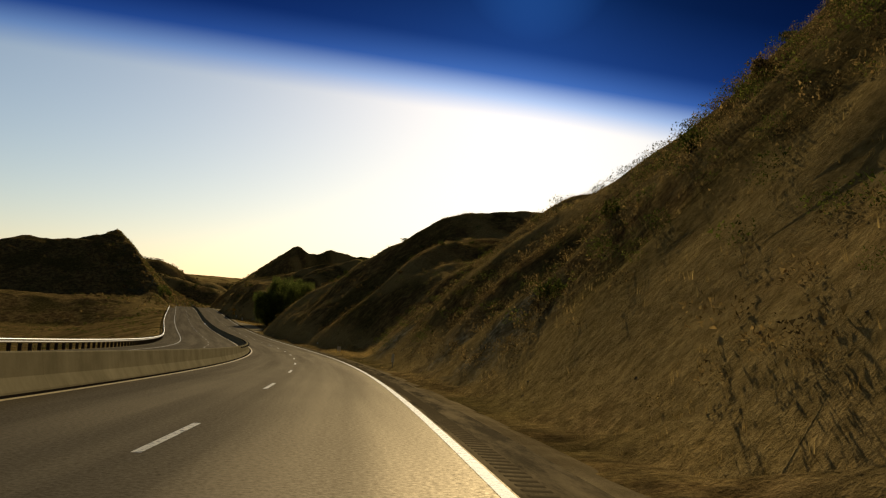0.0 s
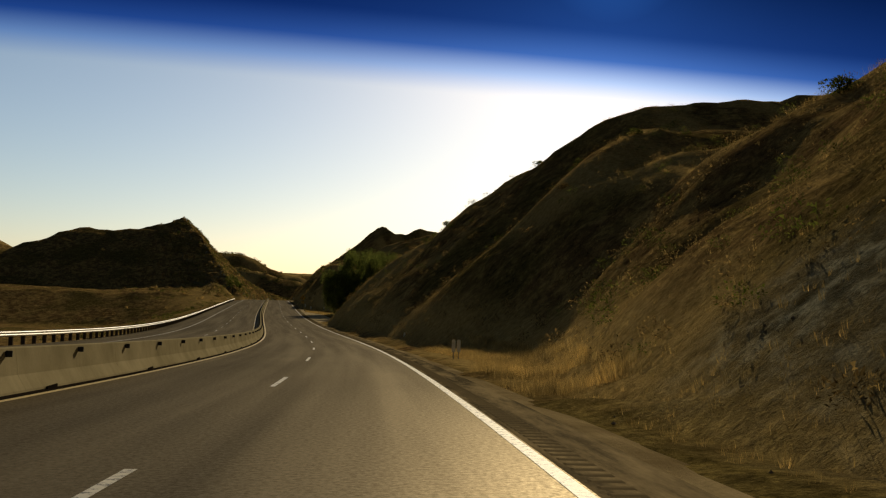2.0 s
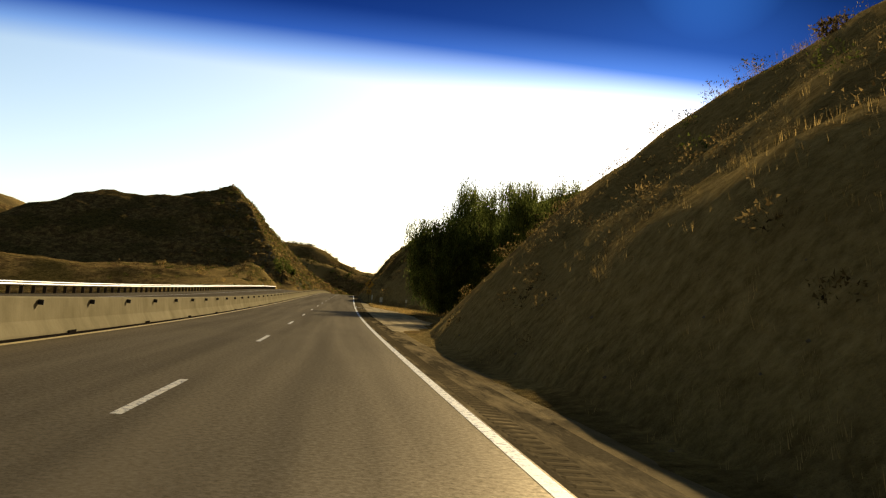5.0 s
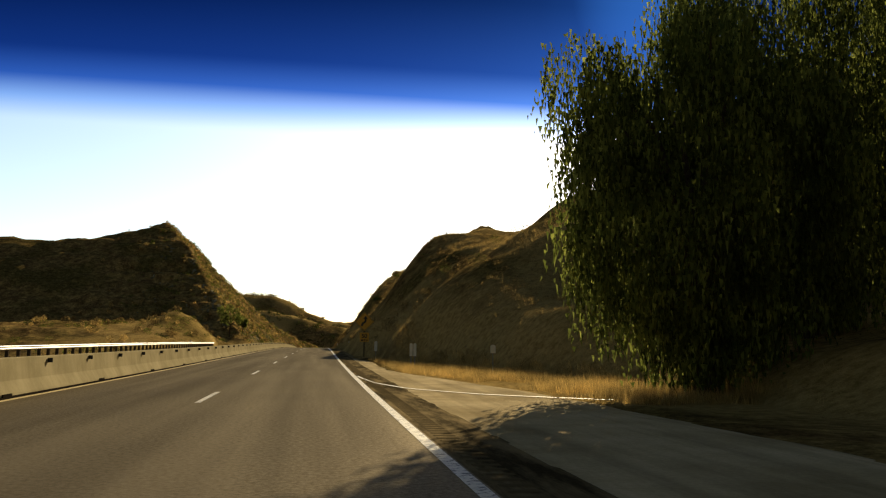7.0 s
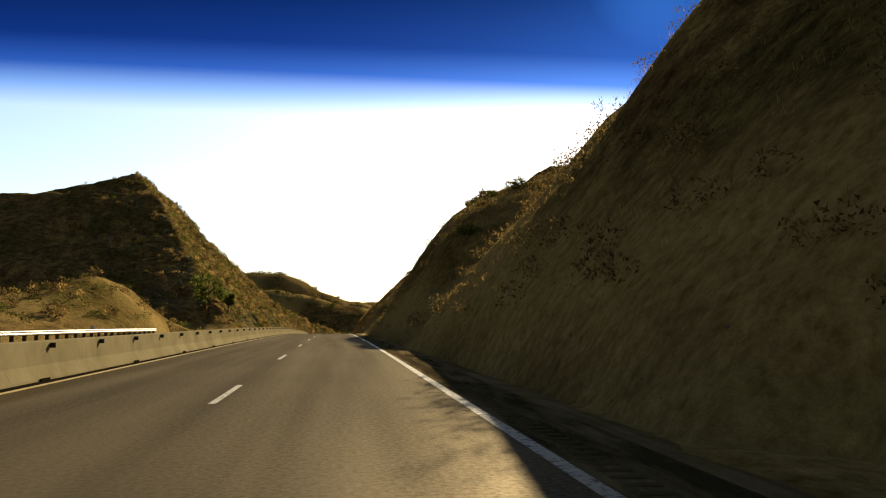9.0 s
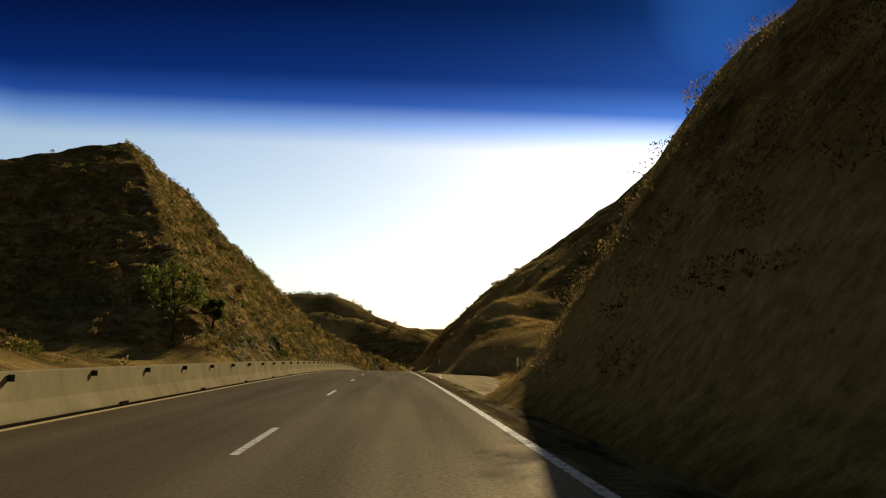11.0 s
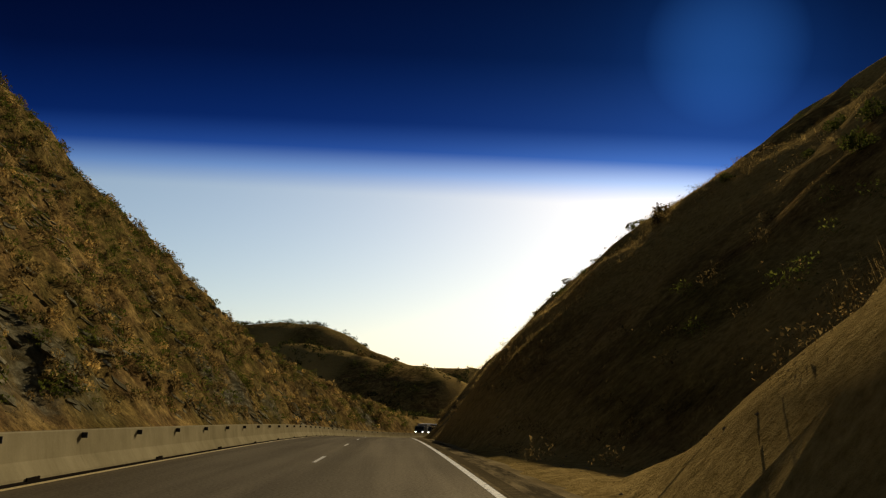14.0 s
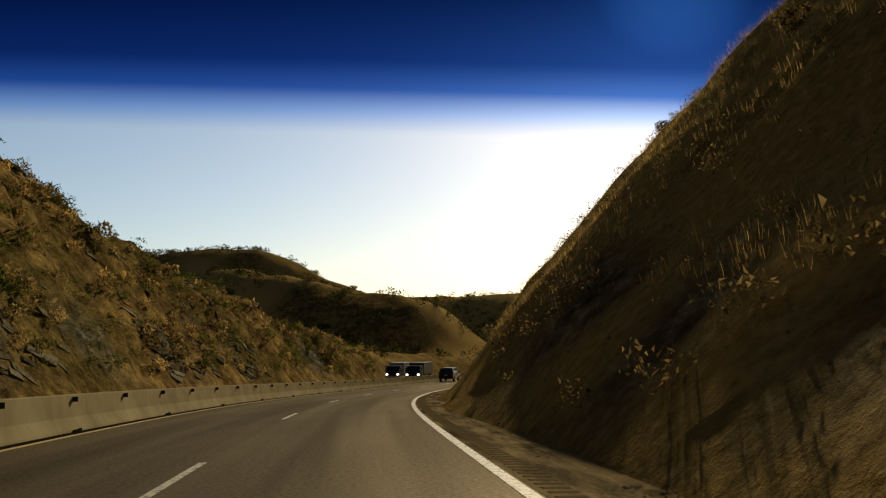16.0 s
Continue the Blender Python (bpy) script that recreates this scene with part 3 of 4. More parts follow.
def ground_at(x, y):
    """Height of the built ground at world places."""
    i = np.clip(np.searchsorted(GX, x) - 1, 0, len(GX) - 2)
    j = np.clip(np.searchsorted(GY, y) - 1, 0, len(GY) - 2)
    fx, fy = (x - GX[i]) / (GX[i + 1] - GX[i]), (y - GY[j]) / (GY[j + 1] - GY[j])
    return (GROUND_Z[i, j] * (1 - fx) + GROUND_Z[i + 1, j] * fx) * (1 - fy) + (GROUND_Z[i, j + 1] * (1 - fx) + GROUND_Z[i + 1, j + 1] * fx) * fy


# ---- road, lines, pull-outs ----
ROAD_S = np.arange(-345, 560, 2.0)
road = tagged(along("road", ROAD_S, [(-6.45, 0), (-5, 0), (-2, 0), (0, 0), (1.79, 0)], ASPHALT), "worn grey asphalt carriageway with sun glare", "road", kind="structure")
opposite_road = tagged(along("opposite_road", ROAD_S, [(-17.6, -0.25), (-17.4, 0.0), (-14.5, 0.01), (-10.5, 0.03), (-6.46, 0.0)], ASPHALT), "grey asphalt carriageway behind the median barrier", "road", kind="structure")
tagged(along("road_shoulder", ROAD_S, [(1.79, 0), (2.2, -0.004), (2.75, -0.012), (2.95, -0.25)], SHOULDER), "narrow dusty asphalt shoulder with rumble bars", "shoulder", kind="structure")
along("edge_line", ROAD_S, [(1.61, 0.005), (1.76, 0.005)], WHITE_PAINT, road)
along("median_line", ROAD_S, [(-5.76, 0.005), (-5.62, 0.005)], YELLOW_PAINT, road)
along("edge_line", ROAD_S, [(-14.75, 0.016), (-14.6, 0.016)], WHITE_PAINT, opposite_road)
along("median_line", ROAD_S, [(-7.1, 0.012), (-6.96, 0.012)], YELLOW_PAINT, opposite_road)
for k in range(-22, 38):
    far_end = -8.13 + 14.63 * k
    along("lane_stripe", np.linspace(far_end - 3.66, far_end, 4), [(-2.03, 0.005), (-1.92, 0.005)], WHITE_PAINT, road)
    along("lane_stripe", np.linspace(far_end - 3.66, far_end, 4), [(-10.85, 0.034), (-10.74, 0.034)], WHITE_PAINT, opposite_road)


def pullout(edge):
    """Packed dirt beside the shoulder, out to an uneven edge given as (station, offset) pairs."""
    s = np.linspace(edge[0][0], edge[-1][0], 90)
    w = table(s, *edge) + 0.3 * layered(s, 0 * s, 4.0, 91, 3)
    rows = np.linspace(0, 1, 14)
    S, R = np.meshgrid(s, rows, indexing="ij")
    U = 2.7 + R * (np.maximum(w, 2.85)[:, None] + 0.25 - 2.7)
    Z = -0.010 - 0.13 * R ** 10 + 0.012 * layered(S, U, 1.2, 5, 3)
    ob = new("pullout", mesh_of("pullout", on_road(S, U, Z).reshape(-1, 3), strip_faces(len(s), len(rows))[:, ::-1], GRAVEL, np.stack([U, S], -1).reshape(-1, 2), True))
    return tagged(ob, "pale packed dirt pull-out beside the road", "pullout", kind="structure")


pullout(PULLOUT_NEAR)
pullout(PULLOUT_FAR)
S_SHOULDER = np.arange(-345, 560, 2.0)
tagged(along("dirt_shoulder", S_SHOULDER, [(2.78, -0.03), (3.05, -0.03), (3.3, -0.07), (3.5, -0.17)], DIRT), "narrow strip of pale dirt beside the asphalt", "shoulder", kind="structure")
for places in ([(31, 1.8), (26.1, 2.1), (23, 2.8), (20.5, 4.4), (18.6, 7.0)], [(172, 2.6), (178.9, 2.92), (184.6, 3.3)], [(188.8, 2.1), (192.8, 2.5), (201, 2.8)]):
    q = np.array(places)
    s = np.linspace(0, len(q) - 1, 16)
    mid_s, mid_u = np.interp(s, np.arange(len(q)), q[:, 0]), np.interp(s, np.arange(len(q)), q[:, 1])
    v = np.stack([on_road(mid_s, mid_u - 0.045, 0.006), on_road(mid_s + 0.1, mid_u + 0.045, 0.006)], 1).reshape(-1, 3)
    new("worn_line", mesh_of("worn_line", v, strip_faces(16, 2), OLD_PAINT, np.stack([np.repeat(mid_s, 2), np.tile([0, 0.14], 16)], -1))).parent = road
# ---- median barrier ----
def wedge(bm, corners):
    vs = [bm.verts.new(c) for c in corners]
    for f in ((0, 1, 2, 3), (7, 6, 5, 4), (0, 4, 5, 1), (1, 5, 6, 2), (2, 6, 7, 3), (3, 7, 4, 0)):
        bm.faces.new([vs[i] for i in f])
    return bm


barrier = tagged(new("median_barrier"), "long stained concrete median barrier with small black reflectors", "barrier")
BARRIER_PROFILE = [(-6.53, -0.02), (-6.51, 0.075), (-6.36, 0.33), (-6.30, 0.79), (-6.28, 0.81), (-6.14, 0.81), (-6.12, 0.79), (-6.06, 0.33), (-5.91, 0.075), (-5.89, -0.02)]
for k in range(-56, 72):
    along("barrier_segment", np.linspace(k * 6.1 + 0.003, k * 6.1 + 6.097, 4), BARRIER_PROFILE[::-1], CONCRETE, barrier, ends=True)
# black plates: the backlit reflectors' dark side is put into their colour
marker_bm = box_bm((0.11, 0.018, 0.11), (0.05, 0, 0.0), 0.004)
box_bm((0.02, 0.05, 0.08), (-0.01, 0.02, 0.0), bm=marker_bm)
marker_mesh = part("reflector", marker_bm, BLACK, barrier).data
bpy.data.objects.remove(bpy.data.objects["reflector"])
for k in range(-88, 72):
    shared("reflector", marker_mesh, barrier, road_pose(171.9 + 3.75 * k, -6.095, 0.705))
slot_bm = box_bm((0.03, 0.52, 0.085), (0, 0, 0.045), 0.008)
slot_mesh = part("drain_slot", slot_bm, SLOT, barrier).data
bpy.data.objects.remove(bpy.data.objects["drain_slot"])
for k in range(-42, 32):
    shared("drain_slot", slot_mesh, barrier, road_pose(174.6 + 7.8 * k, -5.885, 0.0))
for k in range(-88, 30):
    shared("reflector", marker_mesh, barrier, road_pose(172.6 + 3.75 * k, -6.33, 0.73, 180))

# a thin near-black strip along the barrier's foot
tagged(along("gutter_strip", np.arange(-345, 440, 2.0), [(-5.93, 0.05), (-5.86, 0.012), (-5.78, 0.006)], SLOT), "dark gutter strip along the barrier's foot", "dirt", kind="structure")

# ---- guard rail beyond the far carriageway ----
guard_rail = tagged(new("guard_rail"), "bright galvanised steel guard rail on short wooden posts", "guard rail")
W_BEAM = [(0.0, 0.58), (0.03, 0.595), (0.075, 0.625), (0.075, 0.67), (0.03, 0.70), (0.03, 0.735), (0.075, 0.765), (0.075, 0.81), (0.03, 0.84), (0.0, 0.855),
          (-0.006, 0.852), (0.022, 0.835), (0.067, 0.805), (0.067, 0.77), (0.022, 0.738), (0.022, 0.697), (0.067, 0.665), (0.067, 0.63), (0.022, 0.60), (-0.006, 0.583)]
RAIL_U = -17.35
for k in range(65):
    a = -346 + 7.62 * k
    along("rail_beam", np.linspace(a, min(a + 7.7, 148.5), 5), [(RAIL_U + x, z - 0.12) for x, z in W_BEAM], STEEL, guard_rail, smooth=True)
post_mesh = part("rail_post", box_bm((0.2, 0.15, 1.1), (0, 0, 0.2), 0.01), RAIL_POST, guard_rail).data
bpy.data.objects.remove(bpy.data.objects["rail_post"])
for k in range(260):
    s = -345.5 + 1.905 * k
    if s < 148:
        shared("rail_post", post_mesh, guard_rail, road_pose(s, RAIL_U - 0.12, 0.0))


# ---- signs and roadside markers ----
def text_mesh(words, size, mat):
    curve = bpy.data.curves.new("lettering", "FONT")
    curve.body, curve.size, curve.align_x, curve.align_y, curve.extrude, curve.offset = words, size, "CENTER", "CENTER", 0.002, 0.012
    ob = new("lettering", curve)
    bpy.context.view_layer.update()
    me = bpy.data.meshes.new_from_object(ob.evaluated_get(bpy.context.evaluated_depsgraph_get()))
    bpy.data.objects.remove(ob)
    me.materials.clear()
    me.materials.append(mat)
    return me


def warning_sign(m):
    """A diamond with a winding arrow over a square speed plate."""
    sign = tagged(new("warning_sign"), "yellow diamond winding-road warning sign over a 50 speed plate", "road sign")
    sign.matrix_basis = m
    part("post", box_bm((0.09, 0.09, 3.35), (0, 0.06, 1.475), 0.008), RAIL_POST, sign, "weathered wooden post")
    r = 0.74
    panel = part("panel", prism_bm([(0, 2.78 - r), (r, 2.78), (0, 2.78 + r), (-r, 2.78)], 0.008, 0.003), SIGN_YELLOW, sign, "yellow diamond panel")
    bm = bmesh.new()
    for k in range(4):
        a, b = [(math.cos(q), math.sin(q)) for q in (k * math.pi / 2, (k + 1) * math.pi / 2)]
        vs = [bm.verts.new((p[0] * f * r, -0.008, 2.78 + p[1] * f * r)) for p, f in ((a, 0.94), (b, 0.94), (b, 0.90), (a, 0.90))]
        bm.faces.new(vs)
    part("border", bm, SIGN_BLACK, panel)
    path = [(-0.20, 2.42), (-0.19, 2.54), (-0.14, 2.65), (0.0, 2.73), (0.07, 2.80), (0.08, 2.88), (0.07, 2.96), (0.07, 3.02)]
    bm = bmesh.new()
    rows = []
    for i, (x, z) in enumerate(path):
        x0, z0 = path[max(i - 1, 0)]
        x1, z1 = path[min(i + 1, len(path) - 1)]
        d = math.hypot(x1 - x0, z1 - z0)
        nx, nz = -(z1 - z0) / d * 0.075, (x1 - x0) / d * 0.075
        rows.append((bm.verts.new((x + nx, -0.009, z + nz)), bm.verts.new((x - nx, -0.009, z - nz))))
    for a, b in zip(rows, rows[1:]):
        bm.faces.new((a[0], a[1], b[1], b[0]))
    bm.faces.new([bm.verts.new((x, -0.009, z)) for x, z in ((-0.12, 2.99), (0.26, 2.97), (0.09, 3.25))])
    part("arrow", bm, SIGN_BLACK, panel)
    q = 0.355
    plate = part("speed_plate", prism_bm([(-q, 1.22), (q, 1.22), (q, 1.93), (-q, 1.93)], 0.008, 0.003), SIGN_YELLOW, sign, "square yellow speed plate")
    digits = new("digits", text_mesh("50", 0.44, SIGN_BLACK))
    digits.parent, digits.matrix_basis = plate, pose(0, -0.008, 1.65, 90)
    letters = new("letters", text_mesh("M P H", 0.19, SIGN_BLACK))
    letters.parent, letters.matrix_basis = plate, pose(0, -0.008, 1.33, 90)
    return sign


warning_sign(road_pose(67, 3.85, -0.05, 0))


def marker_post(m, plates=1, tall=0.62, low=0.55, wide=0.2, gap=0.24):
    """A roadside marker: white plates with rounded tops on a thin steel post."""
    thing = tagged(new("roadside_marker"), ("pair of narrow white roadside marker plates on thin posts" if plates > 1 else "narrow white roadside marker plate on a thin steel post"), "road marker", "roadside markers")
    thing.matrix_basis = m
    for k in range(plates):
        x = (k - (plates - 1) / 2) * gap
        arc = [(x + wide / 2 * math.cos(a), low + tall - 0.08 + 0.08 * math.sin(a)) for a in np.linspace(0, math.pi, 9)]
        part("plate", prism_bm([(x - wide / 2, low), (x + wide / 2, low)] + arc, 0.006, 0.002), PLATE_WHITE, thing)
        part("post", box_bm((0.045, 0.03, low + tall - 0.06), (x, 0.022, (low + tall - 0.06) / 2 - 0.12), 0.004), STEEL, thing, "thin galvanised post")
    return thing


marker_post(road_pose(58, 4.2, 0.02, 4), 1, 0.68, 0.55)
marker_post(road_pose(-171, 4.2, -0.03, 0), 1, 0.55, 0.45, 0.17)
marker_post(road_pose(-123, 4.6, -0.03, -5), 2, 0.58, 0.3, 0.17, 0.235)
marker_post(road_pose(-95, 5.3, 0.0, 3), 1, 0.5, 0.3, 0.16)
marker_post(road_pose(41, 4.9, 0.02, 3), 2, 0.62, 0.55, 0.15, 0.18)
marker_post(road_pose(35, 7.6, -0.02, 0), 1, 0.35, 0.85, 0.22)
marker_post(road_pose(112, 4.1, 0.2, 0), 1, 0.5, 0.4, 0.16)
marker_post(road_pose(181, 8.2, 0.1, 0), 1, 0.6, 0.6, 0.18)
marker_post(road_pose(206, 4.4, 0.3, 4), 1, 0.5, 0.5, 0.14)
marker_post(road_pose(132, -18.8, 0.1, 0), 1, 0.35, 0.55, 0.34)


# ---- vehicles ----
def wheel(parent, at, radius, width):
    tyre = part("wheel", tube_bm(radius, width, (0, 0, 0), "X", 24, bevel=0.03), TYRE, parent)
    tyre.location = at
    part("rim", tube_bm(radius * 0.62, width + 0.01, (0, 0, 0), "X", 16, bevel=0.01), RIM, tyre)


def utility_car(m):
    """A dark sport utility vehicle, seen from behind; the car's nose points along +y."""
    car = tagged(new("utility_car"), "dark sport utility vehicle on the asphalt lane", "car")
    car.matrix_basis = m
    side = [(-2.3, 0.42), (-2.36, 0.95), (-2.28, 1.08), (-2.05, 1.66), (-1.9, 1.74), (0.35, 1.76), (0.55, 1.68), (1.25, 1.12), (2.15, 0.98), (2.34, 0.75), (2.32, 0.42)]
    bm = prism_bm(side, 1.84)
    for v in bm.verts:
        if v.co.z > 1.3:
            v.co.y *= 0.82
    bmesh.ops.bevel(bm, geom=list(bm.edges), offset=0.05, segments=2, affect="EDGES")
    bmesh.ops.rotate(bm, cent=(0, 0, 0), matrix=Matrix.Rotation(math.pi / 2, 3, "Z"), verts=bm.verts)
    body = part("body", bm, DARK_PAINT, car)
    part("rear_window", wedge(bmesh.new(), [(-0.62, -2.26, 1.14), (0.62, -2.26, 1.14), (0.55, -2.075, 1.6), (-0.55, -2.075, 1.6), (-0.62, -2.2, 1.14), (0.62, -2.2, 1.14), (0.55, -2.02, 1.6), (-0.55, -2.02, 1.6)]), GLASS_DARK, car)
    for x in (-1, 1):
        part("side_window", wedge(bmesh.new(), [(x * 0.90, -1.85, 1.15), (x * 0.90, 0.95, 1.15), (x * 0.79, 0.42, 1.62), (x * 0.79, -1.75, 1.62), (x * 0.86, -1.85, 1.15), (x * 0.86, 0.95, 1.15), (x * 0.75, 0.42, 1.62), (x * 0.75, -1.75, 1.62)]), GLASS_DARK, car)
        part("tail_lamp", box_bm((0.16, 0.06, 0.34), (x * 0.8, -2.33, 0.98), 0.02), RED_LENS, car)
        part("mirror", box_bm((0.2, 0.1, 0.16), (x * 1.02, 0.75, 1.18), 0.03), DARK_PAINT, car)
        for y in (-1.42, 1.42):
            wheel(car, (x * 0.83, y, 0.36), 0.36, 0.24)
    part("bumper", box_bm((1.76, 0.14, 0.24), (0, -2.36, 0.55), 0.04), BLACK, car)
    part("plate", box_bm((0.3, 0.02, 0.15), (0, -2.375, 0.86), 0.004), PLATE_WHITE, car)
    return car


def box_truck(m, paint, box_paint, label):
    """A high-fronted box truck whose nose points along +y."""
    truck = tagged(new("box_truck"), label, "truck", "oncoming trucks")
    truck.matrix_basis = m @ Matrix.Scale(0.88, 4)
    part("cab", prism_truck_cab(), paint, truck)
    part("cargo_box", box_bm((2.3, 5.4, 1.75), (0, -2.2, 1.78), 0.04), box_paint, truck)
    part("chassis", box_bm((0.9, 8.0, 0.25), (0, -1.6, 0.75), 0.02), BLACK, truck)
    part("windscreen", wedge(bmesh.new(), [(-0.95, 2.66, 1.48), (0.95, 2.66, 1.48), (0.88, 2.2, 2.15), (-0.88, 2.2, 2.15), (-0.95, 2.5, 1.48), (0.95, 2.5, 1.48), (0.88, 2.05, 2.15), (-0.88, 2.05, 2.15)]), GLASS_DARK, truck)
    part("grille", box_bm((1.3, 0.08, 0.55), (0, 2.72, 1.12), 0.02), BLACK, truck)
    part("bumper", box_bm((2.2, 0.18, 0.3), (0, 2.72, 0.6), 0.04), RIM, truck)
    for x in (-1, 1):
        part("headlight", box_bm((0.3, 0.08, 0.22), (x * 0.86, 2.72, 0.98), 0.03), LAMP, truck, "lit headlight")
        part("mirror", box_bm((0.12, 0.1, 0.5), (x * 1.22, 2.1, 1.7), 0.03), BLACK, truck)
        for y in (-4.2, 1.9):
            wheel(truck, (x * 0.95, y, 0.5), 0.5, 0.3)
    return truck


def prism_truck_cab():
    side = [(0.55, 0.55), (0.55, 2.3), (2.1, 2.25), (2.62, 1.5), (2.72, 1.35), (2.72, 0.55)]
    bm = prism_bm(side, 2.2)
    bmesh.ops.bevel(bm, geom=list(bm.edges), offset=0.07, segments=2, affect="EDGES")
    bmesh.ops.rotate(bm, cent=(0, 0, 0), matrix=Matrix.Rotation(math.pi / 2, 3, "Z"), verts=bm.verts)
    return bm


utility_car(road_pose(381, -3.9, 0.0))
box_truck(road_pose(388, -12.9, 0.02, 180), TRUCK_DARK, TRUCK_PAINT, "dark box truck with lit headlights on the far carriageway")
box_truck(road_pose(385, -9.2, 0.02, 180), TRUCK_DARK, TRUCK_DARK, "dark blue box truck with lit headlights on the far carriageway")


# ---- plants ----
def blades(count, height, spread, rng, thin=1.0):
    """Thin upright triangles that lean outwards: one tuft, as (n, 3, 3)."""
    a = rng.uniform(0, 2 * np.pi, count)
    r = rng.uniform(0, spread, count)
    h = rng.uniform(0.5, 1.0, count) * height
    w = rng.uniform(0.010, 0.024, count) * thin
    base = np.stack([r * np.cos(a), r * np.sin(a), -0.05 + 0 * r], -1)
    side = np.stack([-np.sin(a + 0.5) * w, np.cos(a + 0.5) * w, 0 * w], -1)
    tip = base + np.stack([np.cos(a) * h * 0.35, np.sin(a) * h * 0.35, h], -1)
    return np.stack([base - side, base + side, tip], 1)


def clump(count, radius, tall, leaf, rng):
    """Small leaf triangles through an uneven rounded crown, as (n, 3, 3)."""
    d = rng.normal(size=(count, 3))
    d /= np.linalg.norm(d, axis=1)[:, None]
    lump = 0.75 + 0.35 * np.sin(d[:, 0] * 3.1 + rng.uniform(0, 6)) * np.cos(d[:, 1] * 2.7 + rng.uniform(0, 6))
    c = d * (rng.uniform(0.35, 1.0, count) ** 0.5 * lump)[:, None] * np.array([radius, radius, tall * 0.5]) + np.array([0, 0, tall * 0.45])
    t = rng.normal(size=(count, 3, 3)) * leaf * 0.75
    t[:, 2] += (d + np.array([0, 0, 0.5])) * leaf * rng.uniform(0.3, 1.5, count)[:, None]  # pointed outwards, like sprigs
    return c[:, None] + t


def scatter(name, label, mat, places, shapes, sizes, rng, category="plants"):
    """Many tufts or clumps at world places, joined into one object."""
    if not len(places):
        return None
    out = []
    which = rng.integers(0, len(shapes), len(places))
    turn = rng.uniform(0, 2 * np.pi, len(places))
    for k, shape in enumerate(shapes):
        sel = which == k
        p, a, f = places[sel], turn[sel], sizes[sel]
        c, s = np.cos(a)[:, None, None], np.sin(a)[:, None, None]
        q = shape[None] * f[:, None, None, None]
        out.append(np.stack([q[..., 0] * c - q[..., 1] * s, q[..., 0] * s + q[..., 1] * c, q[..., 2]], -1) + p[:, None, None])
    v = np.concatenate([o.reshape(-1, 3) for o in out])
    ob = new(name, mesh_of(name, v, np.arange(len(v)).reshape(-1, 3), mat))
    return tagged(ob, label, category, kind="stuff")


RNG = np.random.default_rng(7)


def spots(count, s0, s1, u0, u1, size=9.0, keep=0.5, seed=3, power=1.0):
    """World places on the ground between stations and offsets from the slope's foot, in drifts."""
    s, f = RNG.uniform(s0, s1, count), RNG.uniform(0, 1, count) ** power
    u = u0 + f * (u1 - u0)
    u = u if u1 < -10 else right_toe(s) + u
    p = on_road(s, u)
    drift = layered(p[:, 0], p[:, 1], size, seed, 3) + 0.5
    shaded_face = (u < -16) & (s < 300) & (2 + 0.54 * (s - 206) < 1.22 * (-u - 15.3)) & (RNG.uniform(0, 1, count) > 0.2)
    p = p[(drift + RNG.uniform(-0.2, 0.2, count) > keep) & ((u < 0) | (u > verge(s) + 0.35)) & ~shaded_face]
    p[:, 2] = ground_at(p[:, 0], p[:, 1])
    return p


TUFTS = [blades(8, 1.0, 0.7, RNG) for _ in range(6)]
FINE_TUFTS = [blades(30, 1.0, 1.1, RNG, 0.5) for _ in range(6)]
CLUMPS = [clump(40, 1.0, 1.2, 0.15, RNG) for _ in range(5)]
SPARSE = [clump(32, 1.0, 1.1, 0.052, RNG) for _ in range(6)]


BIG = [clump(105, 1.0, 1.2, 0.125, RNG) for _ in range(5)]
FINE = [clump(110, 1.0, 1.1, 0.055, RNG) for _ in range(4)]


def plant(name, label, mat, shapes, low, high, *areas):
    p = np.concatenate([spots(*a) for a in areas])
    return scatter(name, label, mat, p, shapes, RNG.uniform(low, high, len(p)), RNG)


plant("dry_grass", "golden dry grass tufts over the slopes", GRASS, TUFTS, 0.10, 0.26,
      (16240, -235, 60, 0.0, 22, 7, 0.48, 3, 1.3), (2600, -235, -150, 0.0, 24, 3, 0.46, 9, 1.1), (4520, -130, -8, 0.0, 20, 3, 0.34, 10, 1.1), (1980, 40, 110, 12, 34, 4, 0.34, 11, 1.0), (9110, 55, 160, 1.0, 16, 4, 0.46, 4, 1.2), (15250, 150, 380, 2.2, 26, 6, 0.42, 5, 1.2),
      (7060, 205, 380, -15.6, -45, 5, 0.55, 6, 1.0), (6070, 90, 205, -18, -45, 6, 0.42, 7, 1.0), (2540, -230, 100, -18, -30, 6, 0.45, 8, 1.0))
plant("roadside_grass", "short golden grass along the foot of the slope", GRASS, TUFTS, 0.06, 0.2,
      (9000, -235, -20, -0.9, 1.4, 3, 0.52, 12, 1.0), (1500, 160, 188, -0.3, 1.5, 4, 0.40, 14, 1.0))
plant("verge_grass", "tall golden grass on the verge behind the pull-out", GRASS, FINE_TUFTS, 0.2, 0.5,
      (4600, 18, 54, -4.6, 0.5, 3, 0.34, 13, 1.0), (1500, 160, 185, -1.6, 0.8, 3, 0.40, 15, 1.0), (3600, -144, -106, -2.4, 0.8, 3, 0.36, 16, 1.0))
